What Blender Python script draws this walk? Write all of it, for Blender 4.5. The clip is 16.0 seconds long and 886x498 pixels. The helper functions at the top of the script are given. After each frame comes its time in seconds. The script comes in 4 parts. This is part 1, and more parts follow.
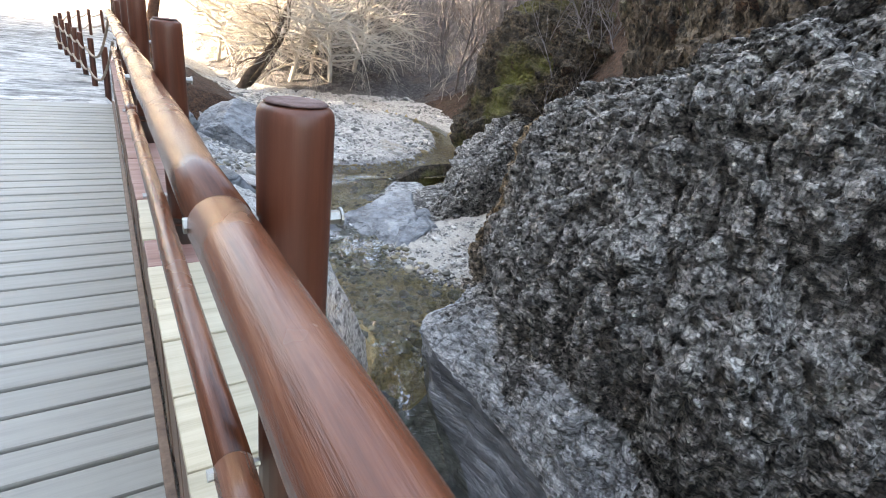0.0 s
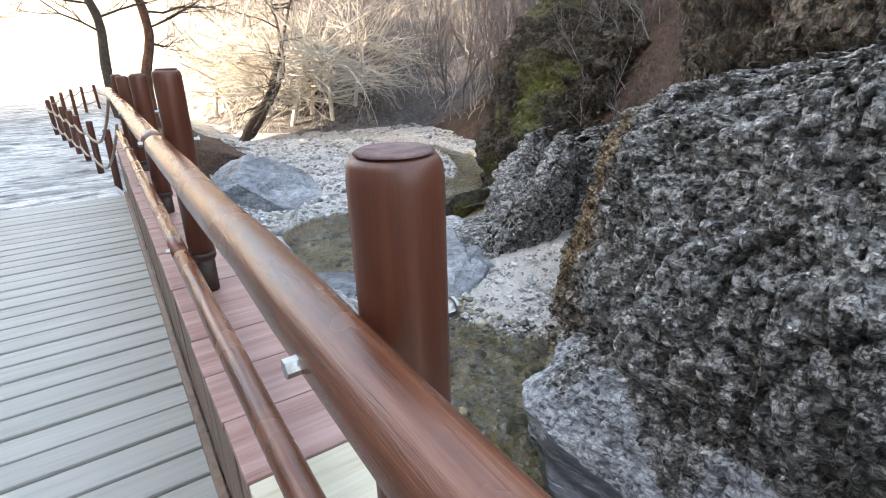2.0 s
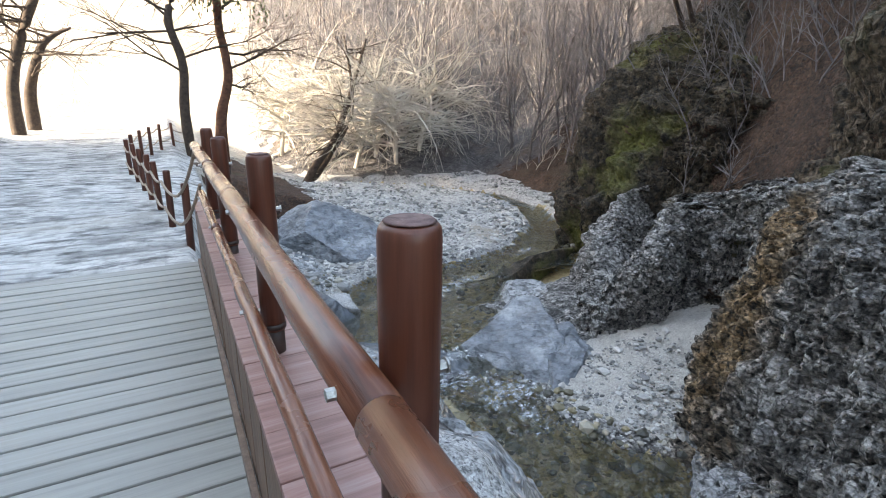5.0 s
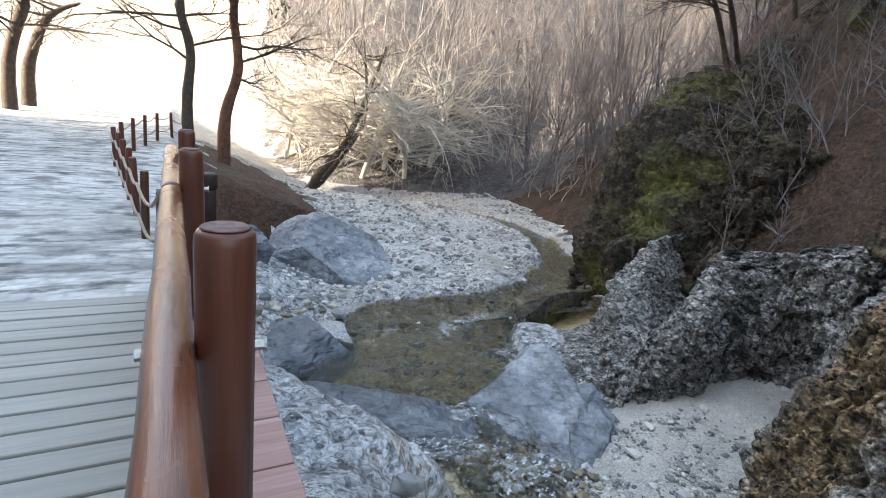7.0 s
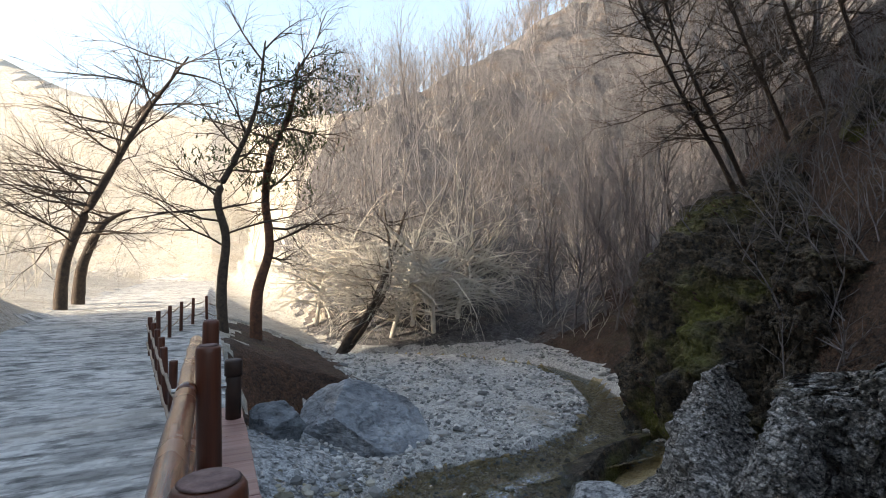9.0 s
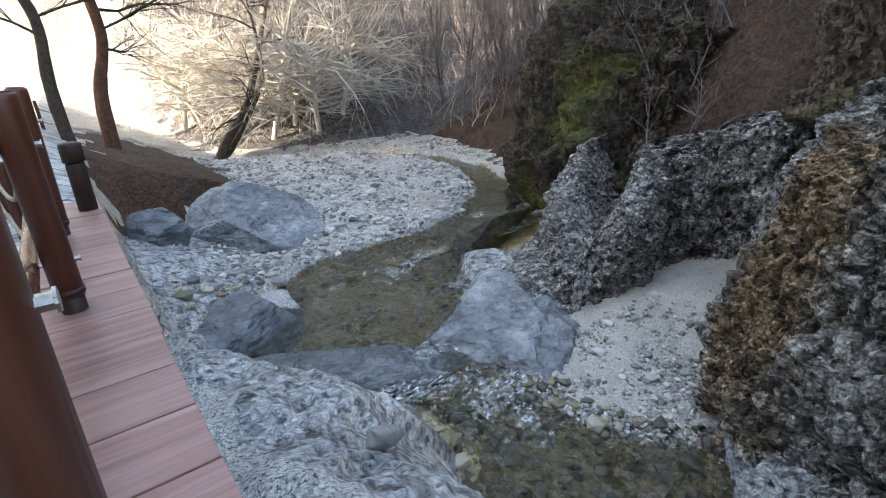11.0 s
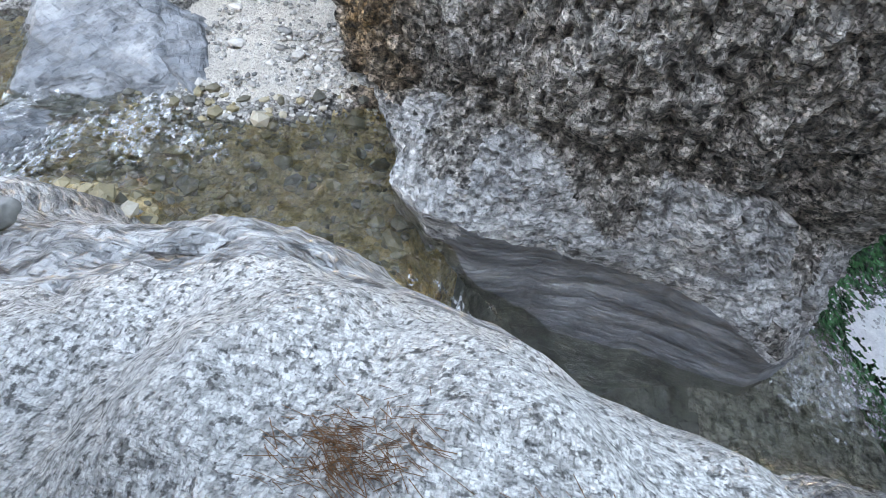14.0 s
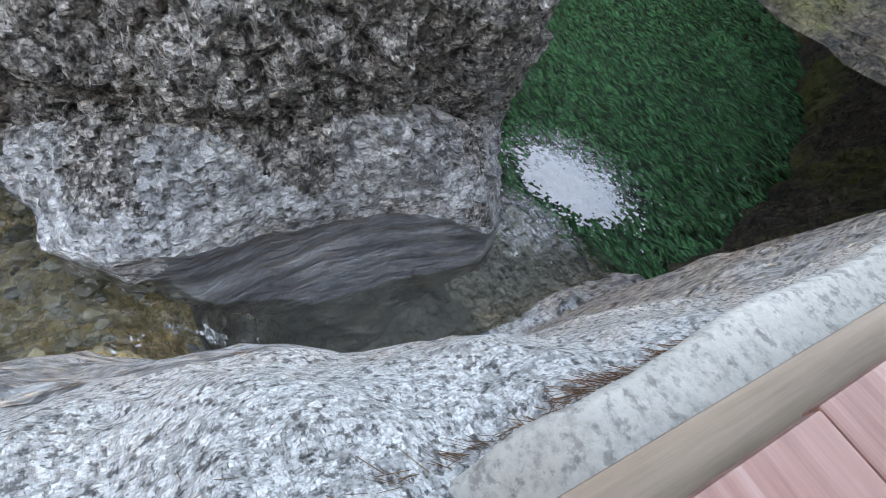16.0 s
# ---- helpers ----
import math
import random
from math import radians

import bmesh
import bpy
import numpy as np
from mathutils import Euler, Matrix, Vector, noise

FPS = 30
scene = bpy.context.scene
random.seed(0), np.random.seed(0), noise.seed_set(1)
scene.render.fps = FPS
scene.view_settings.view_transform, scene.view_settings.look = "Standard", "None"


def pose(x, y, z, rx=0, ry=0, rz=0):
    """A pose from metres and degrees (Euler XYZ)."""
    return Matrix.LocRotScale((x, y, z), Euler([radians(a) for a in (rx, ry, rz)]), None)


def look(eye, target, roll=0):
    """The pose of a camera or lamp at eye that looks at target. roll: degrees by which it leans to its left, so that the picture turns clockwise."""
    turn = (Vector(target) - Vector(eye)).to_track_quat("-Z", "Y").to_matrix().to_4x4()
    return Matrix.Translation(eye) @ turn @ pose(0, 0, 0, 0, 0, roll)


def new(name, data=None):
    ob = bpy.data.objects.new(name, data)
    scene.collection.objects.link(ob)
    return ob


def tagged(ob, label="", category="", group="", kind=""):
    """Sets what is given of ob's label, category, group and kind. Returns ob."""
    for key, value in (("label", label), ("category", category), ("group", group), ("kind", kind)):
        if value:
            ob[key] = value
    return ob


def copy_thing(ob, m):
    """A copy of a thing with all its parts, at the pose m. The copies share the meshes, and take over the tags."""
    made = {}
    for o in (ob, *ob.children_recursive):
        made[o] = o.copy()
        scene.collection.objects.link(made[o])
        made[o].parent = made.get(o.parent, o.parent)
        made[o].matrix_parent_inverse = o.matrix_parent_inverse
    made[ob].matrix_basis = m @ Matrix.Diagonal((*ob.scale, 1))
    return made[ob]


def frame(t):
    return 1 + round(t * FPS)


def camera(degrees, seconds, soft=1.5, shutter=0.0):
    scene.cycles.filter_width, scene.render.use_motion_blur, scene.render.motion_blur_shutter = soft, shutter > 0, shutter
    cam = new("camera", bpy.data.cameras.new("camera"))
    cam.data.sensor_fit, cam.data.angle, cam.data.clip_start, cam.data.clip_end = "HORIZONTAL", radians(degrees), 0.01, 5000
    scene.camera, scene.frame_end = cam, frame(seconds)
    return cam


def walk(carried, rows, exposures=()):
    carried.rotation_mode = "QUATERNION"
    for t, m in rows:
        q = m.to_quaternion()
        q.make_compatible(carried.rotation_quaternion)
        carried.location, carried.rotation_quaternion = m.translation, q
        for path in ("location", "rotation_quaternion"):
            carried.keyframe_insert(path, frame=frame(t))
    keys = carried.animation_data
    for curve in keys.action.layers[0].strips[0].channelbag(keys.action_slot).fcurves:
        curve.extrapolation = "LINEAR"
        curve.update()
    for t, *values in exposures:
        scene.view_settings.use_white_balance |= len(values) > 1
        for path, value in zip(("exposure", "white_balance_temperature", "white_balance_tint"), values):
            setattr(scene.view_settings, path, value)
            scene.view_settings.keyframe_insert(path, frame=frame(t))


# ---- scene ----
cam = camera(82.9, 16.0, soft=1.0)
PATH = [
    (0, (-0.156, 0.222, 0.716), (0.899, 1.735, -0.057), 7.9),
    (0.5, (-0.179, 0.591, 0.723), (0.839, 2.137, -0.034), 6.0),
    (1, (-0.199, 0.987, 0.729), (0.768, 2.585, 0.015), 1.1),
    (1.5, (-0.212, 1.314, 0.729), (0.753, 2.911, 0.01), -1.7),
    (2, (-0.195, 1.559, 0.735), (0.833, 3.117, 0.014), -1.3),
    (2.5, (-0.137, 1.754, 0.771), (0.865, 3.362, 0.13), 2.2),
    (3, (-0.189, 1.993, 0.806), (0.698, 3.704, 0.269), 3.9),
    (3.5, (-0.272, 2.176, 0.794), (0.575, 3.912, 0.277), 3.3),
    (4, (-0.341, 2.388, 0.809), (0.533, 4.107, 0.278), 1.3),
    (4.2, (-0.345, 2.46, 0.852), (0.562, 4.148, 0.28), 0.1),
    (6.3, (-0.034, 3.425, 0.854), (0.877, 5.122, 0.312), 4.5),
    (6.5, (-0.034, 3.532, 0.844), (0.86, 5.235, 0.297), 6.0),
    (7, (-0.056, 3.745, 0.862), (0.88, 5.436, 0.35), 6.4),
    (7.5, (0.003, 3.9, 0.872), (0.987, 5.613, 0.562), 3.6),
    (8, (0.023, 3.925, 0.912), (0.96, 5.692, 0.908), 1.4),
    (8.2, (0.003, 3.909, 0.92), (0.888, 5.7, 1.032), 0.9),
    (10.3, (0.021, 3.838, 0.807), (0.897, 5.606, 0.481), -0.6),
    (10.5, (0.057, 3.881, 0.762), (0.986, 5.59, 0.299), -1.2),
    (11, (0.091, 3.951, 0.683), (1.201, 5.454, -0.031), -2.7),
    (11.5, (0.107, 3.973, 0.617), (1.423, 5.193, -0.267), -1.4),
    (12, (0.107, 3.98, 0.56), (1.503, 4.952, -0.492), 0.5),
    (12.5, (0.138, 4.005, 0.505), (1.487, 4.802, -0.737), -0.1),
    (13, (0.153, 4.008, 0.467), (1.429, 4.659, -0.929), -0.8),
    (13.5, (0.17, 3.999, 0.439), (1.403, 4.449, -1.07), 1.2),
    (14, (0.187, 3.976, 0.411), (1.383, 4.139, -1.184), 6.1),
    (14.5, (0.204, 3.945, 0.401), (1.352, 3.826, -1.232), 10.9),
    (15, (0.217, 3.915, 0.397), (1.301, 3.555, -1.245), 14.2),
    (15.5, (0.229, 3.889, 0.407), (1.252, 3.309, -1.21), 15.5),
    (16, (0.238, 3.862, 0.419), (1.197, 3.07, -1.147), 15.6),
]
EXPOSURES = [(0, 3.75, 9000, 13), (2.5, 3.74, 9000, 12), (3.5, 3.33, 8600, 11), (7.5, 3.22, 8100, 9), (8.2, 2.75, 8000, 9), (10.3, 1.65, 8000, 9), (10.5, 1.9, 8000, 9), (11, 3.1, 8000, 9), (11.5, 3.6, 8200, 9), (13, 4.15, 8500, 8), (14, 4.05, 9200, 12), (16, 3.95, 9400, 13)]
walk(cam, [(t, look(eye, target, roll)) for t, eye, target, roll in PATH], EXPOSURES)

# ---- world, sun, exposure ----
SUN_AZ, SUN_EL = -90.0, 21.0          # degrees clockwise from the bridge's way, and above the horizon
world = bpy.data.worlds.new("world")
scene.world = world
world.use_nodes = True
wn = world.node_tree.nodes
sky = wn.new("ShaderNodeTexSky")
sky.sky_type, sky.sun_disc = "NISHITA", False
sky.sun_elevation, sky.sun_rotation = radians(SUN_EL), radians(SUN_AZ)
sky.air_density, sky.dust_density, sky.ozone_density = 1.0, 2.0, 1.0
world.node_tree.links.new(sky.outputs["Color"], wn["Background"].inputs["Color"])
wn["Background"].inputs["Strength"].default_value = 0.15
sun_data = bpy.data.lights.new("sun", "SUN")
sun_data.energy, sun_data.angle, sun_data.color = 2.9, radians(0.5), (1.0, 0.96, 0.9)
sun = new("sun", sun_data)
sun_way = Vector((math.sin(radians(SUN_AZ)) * math.cos(radians(SUN_EL)), math.cos(radians(SUN_AZ)) * math.cos(radians(SUN_EL)), math.sin(radians(SUN_EL))))
sun.matrix_world = look(sun_way * 50, (0, 0, 0))


# ---- materials ----
def graph(name):
    m = bpy.data.materials.new(name)
    m.use_nodes = True
    t = m.node_tree
    return m, t, t.nodes["Principled BSDF"]


def node(t, kind, **inputs):
    n = t.nodes.new(kind)
    for k, v in inputs.items():
        n.inputs[k].default_value = v
    return n


def coords(t, stretch=(1, 1, 1)):
    g = t.nodes.new("ShaderNodeTexCoord")
    m = t.nodes.new("ShaderNodeMapping")
    m.inputs["Scale"].default_value = stretch
    t.links.new(g.outputs["Object"], m.inputs["Vector"])
    return m.outputs["Vector"]


def ramp(t, fac, stops):
    r = t.nodes.new("ShaderNodeValToRGB")
    e = r.color_ramp.elements
    while len(e) < len(stops):
        e.new(0.5)
    for k, (p, c) in enumerate(stops):
        e[k].position, e[k].color = p, (*c, 1)
    t.links.new(fac, r.inputs["Fac"])
    return r.outputs["Color"]


def mix(t, fac, a, b, how="MIX"):
    m = t.nodes.new("ShaderNodeMix")
    m.data_type, m.blend_type = "RGBA", how
    for sock, v in ((m.inputs[0], fac), (m.inputs[6], a), (m.inputs[7], b)):
        if isinstance(v, (int, float)):
            sock.default_value = v
        elif isinstance(v, tuple):
            sock.default_value = (*v, 1)
        else:
            t.links.new(v, sock)
    return m.outputs[2]


def noise_tex(t, vec, scale, detail=6, rough=0.6):
    n = node(t, "ShaderNodeTexNoise", Scale=scale, Detail=detail, Roughness=rough)
    t.links.new(vec, n.inputs["Vector"])
    return n.outputs["Fac"]


def bump(t, bsdf, layers):
    """layers: (height socket, strength, distance), coarse first."""
    last = None
    for h, s, d in layers:
        b = node(t, "ShaderNodeBump", Strength=s, Distance=d)
        t.links.new(h, b.inputs["Height"])
        if last:
            t.links.new(last, b.inputs["Normal"])
        last = b.outputs["Normal"]
    t.links.new(last, bsdf.inputs["Normal"])


def rock_material(name, dark, mid, light, stain, stain_at=0.62, cell=13.0, pebble=0.6, rough=0.85, relief=0.05, stretch=(1, 1, 1), grit=0.65, patch=None, grain=22, crack_shade=0.0, blocks=1.0):
    """Broken rock: fragments of many greys at two sizes with dark clefts between them, crevice shade included in the
    colour, fine grain and broad stains.
    """
    m, t, b = graph(name)
    v = coords(t, stretch)
    warp = node(t, "ShaderNodeTexNoise", Scale=cell * 0.5, Detail=2.0)
    t.links.new(v, warp.inputs["Vector"])
    vv = t.nodes.new("ShaderNodeVectorMath")
    vv.operation = "MULTIPLY_ADD"
    vv.inputs[1].default_value = (0.16 / cell,) * 3
    t.links.new(warp.outputs["Color"], vv.inputs[0])
    t.links.new(v, vv.inputs[2])

    def fragments(scale):
        c = node(t, "ShaderNodeTexVoronoi", Scale=scale)
        c.distance = "CHEBYCHEV"
        c.inputs["Randomness"].default_value = 1.0
        t.links.new(vv.outputs[0], c.inputs["Vector"])
        split = t.nodes.new("ShaderNodeSeparateColor")
        t.links.new(c.outputs["Color"], split.inputs[0])
        return split.outputs[0], split.outputs[1], c.outputs["Distance"]

    big, big_lift, big_edge = fragments(cell)
    small, small_lift, small_edge = fragments(cell * 2.9)
    n1 = noise_tex(t, v, 1.1, 8, 0.65)
    n2 = noise_tex(t, v, grain, 6, 0.7)
    base = ramp(t, n1, [(0.34, dark), (0.5, mid), (0.66, light)])
    peb = ramp(t, big, [(0.0, dark), (0.5, mid), (0.95, light)])
    peb2 = ramp(t, small, [(0.05, dark), (0.45, mid), (0.95, light)])
    col = mix(t, pebble, base, mix(t, 0.55, peb, peb2))
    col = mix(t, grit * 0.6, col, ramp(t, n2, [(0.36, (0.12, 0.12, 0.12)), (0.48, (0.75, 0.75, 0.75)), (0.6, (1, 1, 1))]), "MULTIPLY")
    # Pits and joints darkened in the colour, crevice shade included.
    if crack_shade:
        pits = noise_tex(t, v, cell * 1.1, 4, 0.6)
        col = mix(t, crack_shade, col, ramp(t, pits, [(0.36, (0.02, 0.02, 0.02)), (0.41, (0.4, 0.4, 0.4)), (0.45, (1, 1, 1))]), "MULTIPLY")
        col = mix(t, crack_shade * 0.8 * blocks, col, ramp(t, big_edge, [(0.4, (1, 1, 1)), (0.6, (0.15, 0.15, 0.15))]), "MULTIPLY")
        col = mix(t, crack_shade * 0.6 * blocks, col, ramp(t, small_edge, [(0.4, (1, 1, 1)), (0.62, (0.15, 0.15, 0.15))]), "MULTIPLY")
    st = noise_tex(t, v, 0.55, 5, 0.6)
    col = mix(t, ramp(t, st, [(stain_at - 0.06, (0, 0, 0)), (stain_at + 0.08, (1, 1, 1))]), col, mix(t, 0.75, col, stain))
    if patch:
        at, size, paint = patch
        vw = coords(t)
        far = t.nodes.new("ShaderNodeVectorMath")
        far.operation = "DISTANCE"
        far.inputs[1].default_value = at
        squash = t.nodes.new("ShaderNodeVectorMath")
        squash.operation = "MULTIPLY_ADD"
        squash.inputs[1].default_value = (0.9, 0.9, 0.9)
        wob = node(t, "ShaderNodeTexNoise", Scale=2.0, Detail=6.0)
        t.links.new(vw, wob.inputs["Vector"])
        t.links.new(wob.outputs["Color"], squash.inputs[0])
        t.links.new(vw, squash.inputs[2])
        tall = t.nodes.new("ShaderNodeVectorMath")
        tall.operation = "MULTIPLY"
        tall.inputs[1].default_value = (1, 1, 0.3)
        t.links.new(squash.outputs[0], tall.inputs[0])
        t.links.new(tall.outputs[0], far.inputs[0])
        rr = t.nodes.new("ShaderNodeMath")
        rr.operation = "DIVIDE"
        rr.inputs[1].default_value = size
        t.links.new(far.outputs["Value"], rr.inputs[0])
        col = mix(t, ramp(t, rr.outputs[0], [(0.5, (1, 1, 1)), (1.0, (0, 0, 0))]), col, mix(t, 0.8, col, paint, "MULTIPLY"))
    t.links.new(col, b.inputs["Base Color"])
    b.inputs["Roughness"].default_value = rough
    bump(t, b, [(big_lift, blocks, relief * 0.6), (ramp(t, big_edge, [(0.35, (1, 1, 1)), (0.6, (0, 0, 0))]), blocks, relief * 0.7), (ramp(t, small_edge, [(0.35, (1, 1, 1)), (0.6, (0, 0, 0))]), blocks, relief * 0.3), (n2, 0.9, relief * 0.4)])
    return m


def wood_material(name, dark, mid, light, rough=0.35, along="Y", grain=1.0, gloss=0.5):
    """Stained timber with a long grain along one axis."""
    m, t, b = graph(name)
    s = {"X": (0.6, 14, 14), "Y": (14, 0.6, 14), "Z": (14, 14, 0.6)}[along]
    info = t.nodes.new("ShaderNodeObjectInfo")
    g = t.nodes.new("ShaderNodeTexCoord")
    mp = t.nodes.new("ShaderNodeMapping")
    mp.inputs["Scale"].default_value = s
    t.links.new(g.outputs["Object"], mp.inputs["Vector"])
    off = t.nodes.new("ShaderNodeVectorMath")
    off.operation = "MULTIPLY_ADD"
    off.inputs[1].default_value = (31, 17, 23)
    t.links.new(info.outputs["Random"], off.inputs[0])
    t.links.new(mp.outputs["Vector"], off.inputs[2])
    v = off.outputs[0]
    n = noise_tex(t, v, 2.2, 8, 0.7)
    w = noise_tex(t, coords(t), 2.6, 5, 0.6)
    col = ramp(t, n, [(0.3, dark), (0.5, mid), (0.72, light)])
    col = mix(t, ramp(t, w, [(0.45, (0, 0, 0)), (0.75, (0.55, 0.55, 0.55))]), col, light)
    col = mix(t, 0.35, col, ramp(t, info.outputs["Random"], [(0.0, (0.6, 0.6, 0.6)), (1.0, (1, 1, 1))]), "MULTIPLY")
    t.links.new(col, b.inputs["Base Color"])
    r = ramp(t, w, [(0.3, (rough - 0.08,) * 3), (0.7, (rough + 0.15,) * 3)])
    t.links.new(r, b.inputs["Roughness"])
    b.inputs["Specular IOR Level"].default_value = gloss
    bump(t, b, [(n, 0.35 * grain, 0.004), (noise_tex(t, v, 9, 4, 0.6), 0.2 * grain, 0.002)])
    return m


def plain_material(name, dark, light, scale=6.0, rough=0.7, metal=0.0, relief=0.003, fine=40.0):
    m, t, b = graph(name)
    v = coords(t)
    n = noise_tex(t, v, scale, 6, 0.65)
    f = noise_tex(t, v, fine, 5, 0.6)
    col = ramp(t, n, [(0.3, dark), (0.7, light)])
    col = mix(t, 0.4, col, ramp(t, f, [(0.3, (0.5, 0.5, 0.5)), (0.7, (1, 1, 1))]), "MULTIPLY")
    t.links.new(col, b.inputs["Base Color"])
    b.inputs["Roughness"].default_value, b.inputs["Metallic"].default_value = rough, metal
    bump(t, b, [(n, 0.4, relief * 3), (f, 0.5, relief)])
    return m


def water_material(name, tint, ripple=14.0, depth=0.03, stretch=(1, 1, 1), murk=None, share=0.0):
    m, t, b = graph(name)
    t.nodes.remove(b)
    out = t.nodes["Material Output"]
    v = coords(t, stretch)
    n = noise_tex(t, v, ripple, 4, 0.55)
    n2 = noise_tex(t, v, ripple * 0.25, 3, 0.5)
    bp = node(t, "ShaderNodeBump", Strength=0.8, Distance=depth)
    t.links.new(n, bp.inputs["Height"])
    bp2 = node(t, "ShaderNodeBump", Strength=0.7, Distance=depth * 2.5)
    t.links.new(n2, bp2.inputs["Height"])
    t.links.new(bp.outputs["Normal"], bp2.inputs["Normal"])
    tr = node(t, "ShaderNodeBsdfTransparent", Color=(*tint, 1))
    gl = node(t, "ShaderNodeBsdfGlossy", Roughness=0.06)
    fr = node(t, "ShaderNodeFresnel", IOR=1.7)
    t.links.new(bp2.outputs["Normal"], gl.inputs["Normal"])
    t.links.new(bp2.outputs["Normal"], fr.inputs["Normal"])
    ms = t.nodes.new("ShaderNodeMixShader")
    t.links.new(fr.outputs[0], ms.inputs[0])
    body = tr
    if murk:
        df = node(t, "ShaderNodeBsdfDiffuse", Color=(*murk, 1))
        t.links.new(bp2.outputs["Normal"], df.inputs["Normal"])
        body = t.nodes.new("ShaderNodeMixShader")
        # Streaky noise lightens the body colour in place of ripple reflections.
        ripple_tint = noise_tex(t, coords(t, (stretch[0], stretch[1] * 1.6, 1)), ripple * 0.9, 5, 0.65)
        t.links.new(ramp(t, ripple_tint, [(0.4, (share * 0.25,) * 3), (0.52, (share,) * 3), (0.68, (min(1, share * 2.2),) * 3)]), body.inputs[0])
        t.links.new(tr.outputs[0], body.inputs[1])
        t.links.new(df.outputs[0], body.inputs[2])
    t.links.new(body.outputs[0], ms.inputs[1])
    t.links.new(gl.outputs[0], ms.inputs[2])
    t.links.new(ms.outputs[0], out.inputs["Surface"])
    return m


ROCK = rock_material("grey_conglomerate", (0.11, 0.105, 0.1), (0.36, 0.345, 0.33), (0.8, 0.78, 0.75), (0.42, 0.39, 0.35), 0.66, cell=10, pebble=0.85, grit=0.5, relief=0.07, crack_shade=0.9, stretch=(1, 1, 1.3), patch=((4.7, 5.75, -0.15), 0.75, (0.9, 0.56, 0.24)))
ROCK_BROWN = rock_material("brown_conglomerate", (0.045, 0.034, 0.025), (0.14, 0.1, 0.068), (0.3, 0.24, 0.18), (0.08, 0.085, 0.025), 0.6, cell=9, crack_shade=0.9, stretch=(1, 1, 0.6))
SHELF = rock_material("pale_conglomerate", (0.44, 0.43, 0.415), (0.79, 0.775, 0.755), (0.93, 0.92, 0.9), (0.56, 0.54, 0.51), 0.68, cell=36, pebble=0.5, relief=0.02, grit=0.7, grain=60, crack_shade=0.75, blocks=0.75)
SCOUR = rock_material("scoured_pale_slate", (0.26, 0.27, 0.285), (0.52, 0.535, 0.55), (0.82, 0.82, 0.815), (0.46, 0.46, 0.45), 0.7, cell=8, pebble=0.4, rough=0.6, relief=0.04, grit=0.55, crack_shade=0.7, stretch=(1, 1, 2.0), grain=30)
SLAB = rock_material("blue_grey_slate", (0.1, 0.113, 0.132), (0.25, 0.275, 0.305), (0.48, 0.5, 0.52), (0.2, 0.16, 0.1), 0.7, cell=3.2, pebble=0.3, rough=0.5, relief=0.04, grit=0.6, crack_shade=0.35, grain=14, stretch=(1, 1, 1.8))
PATH_MAT = rock_material("worn_stone_path", (0.3, 0.29, 0.275), (0.58, 0.565, 0.54), (0.72, 0.7, 0.67), (0.36, 0.33, 0.29), 0.64, cell=3.4, pebble=0.35, rough=0.95, relief=0.04, grit=0.5, crack_shade=0.6, grain=10, stretch=(0.6, 1.3, 1))
DARK_SLATE = rock_material("dark_wet_slate", (0.05, 0.058, 0.068), (0.13, 0.147, 0.167), (0.27, 0.29, 0.315), (0.12, 0.1, 0.07), 0.7, cell=3.2, pebble=0.3, rough=0.4, relief=0.04, grit=0.5, crack_shade=0.35, grain=14, stretch=(1, 1, 1.8))
DECK_MAT = wood_material("weathered_deck_board", (0.23, 0.222, 0.2), (0.3, 0.29, 0.262), (0.36, 0.348, 0.318), 0.5, "X", 0.5)
RED_WOOD = wood_material("red_brown_plank", (0.17, 0.075, 0.06), (0.3, 0.15, 0.125), (0.42, 0.27, 0.24), 0.45, "X", 0.6)
KERB_WOOD = wood_material("brown_upright_board", (0.09, 0.055, 0.04), (0.18, 0.11, 0.075), (0.27, 0.18, 0.13), 0.55, "Z", 0.7)
POST_WOOD = wood_material("dark_red_post", (0.065, 0.02, 0.012), (0.115, 0.034, 0.019), (0.17, 0.058, 0.034), 0.38, "Z", 0.5)
RAIL_WOOD = wood_material("orange_brown_rail", (0.035, 0.01, 0.005), (0.15, 0.047, 0.024), (0.31, 0.13, 0.078), 0.2, "Y", 1.6)
STEEL = plain_material("zinc_steel", (0.3, 0.29, 0.27), (0.55, 0.54, 0.52), 20, 0.3, 1.0)
BARK = plain_material("bark", (0.03, 0.02, 0.015), (0.1, 0.068, 0.05), 9, 0.9, 0, 0.01)
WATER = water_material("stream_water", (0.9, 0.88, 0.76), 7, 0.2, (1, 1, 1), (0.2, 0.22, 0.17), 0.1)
GREEN = water_material("deep_pool_water", (0.06, 0.2, 0.08), 6, 0.34, (1, 1.8, 1), (0.12, 0.42, 0.17), 0.5)


def foam_material(name, stops):
    """Lacy white water that thins to nothing between the bubbles."""
    m = plain_material(name, (0.75, 0.78, 0.8), (0.92, 0.94, 0.95), 8, 0.9, 0, 0.02)
    t = m.node_tree
    b = t.nodes["Principled BSDF"]
    lace = noise_tex(t, coords(t, (1, 1.6, 1)), 13, 8, 0.75)
    t.links.new(ramp(t, lace, [(at, (a, a, a)) for at, a in stops]), b.inputs["Alpha"])
    return m


FOAM = foam_material("foam", ((0.26, 0.5), (0.38, 1.0), (0.5, 1.0)))
LACE = foam_material("thin_foam", ((0.42, 0.0), (0.54, 0.3), (0.66, 0.8)))

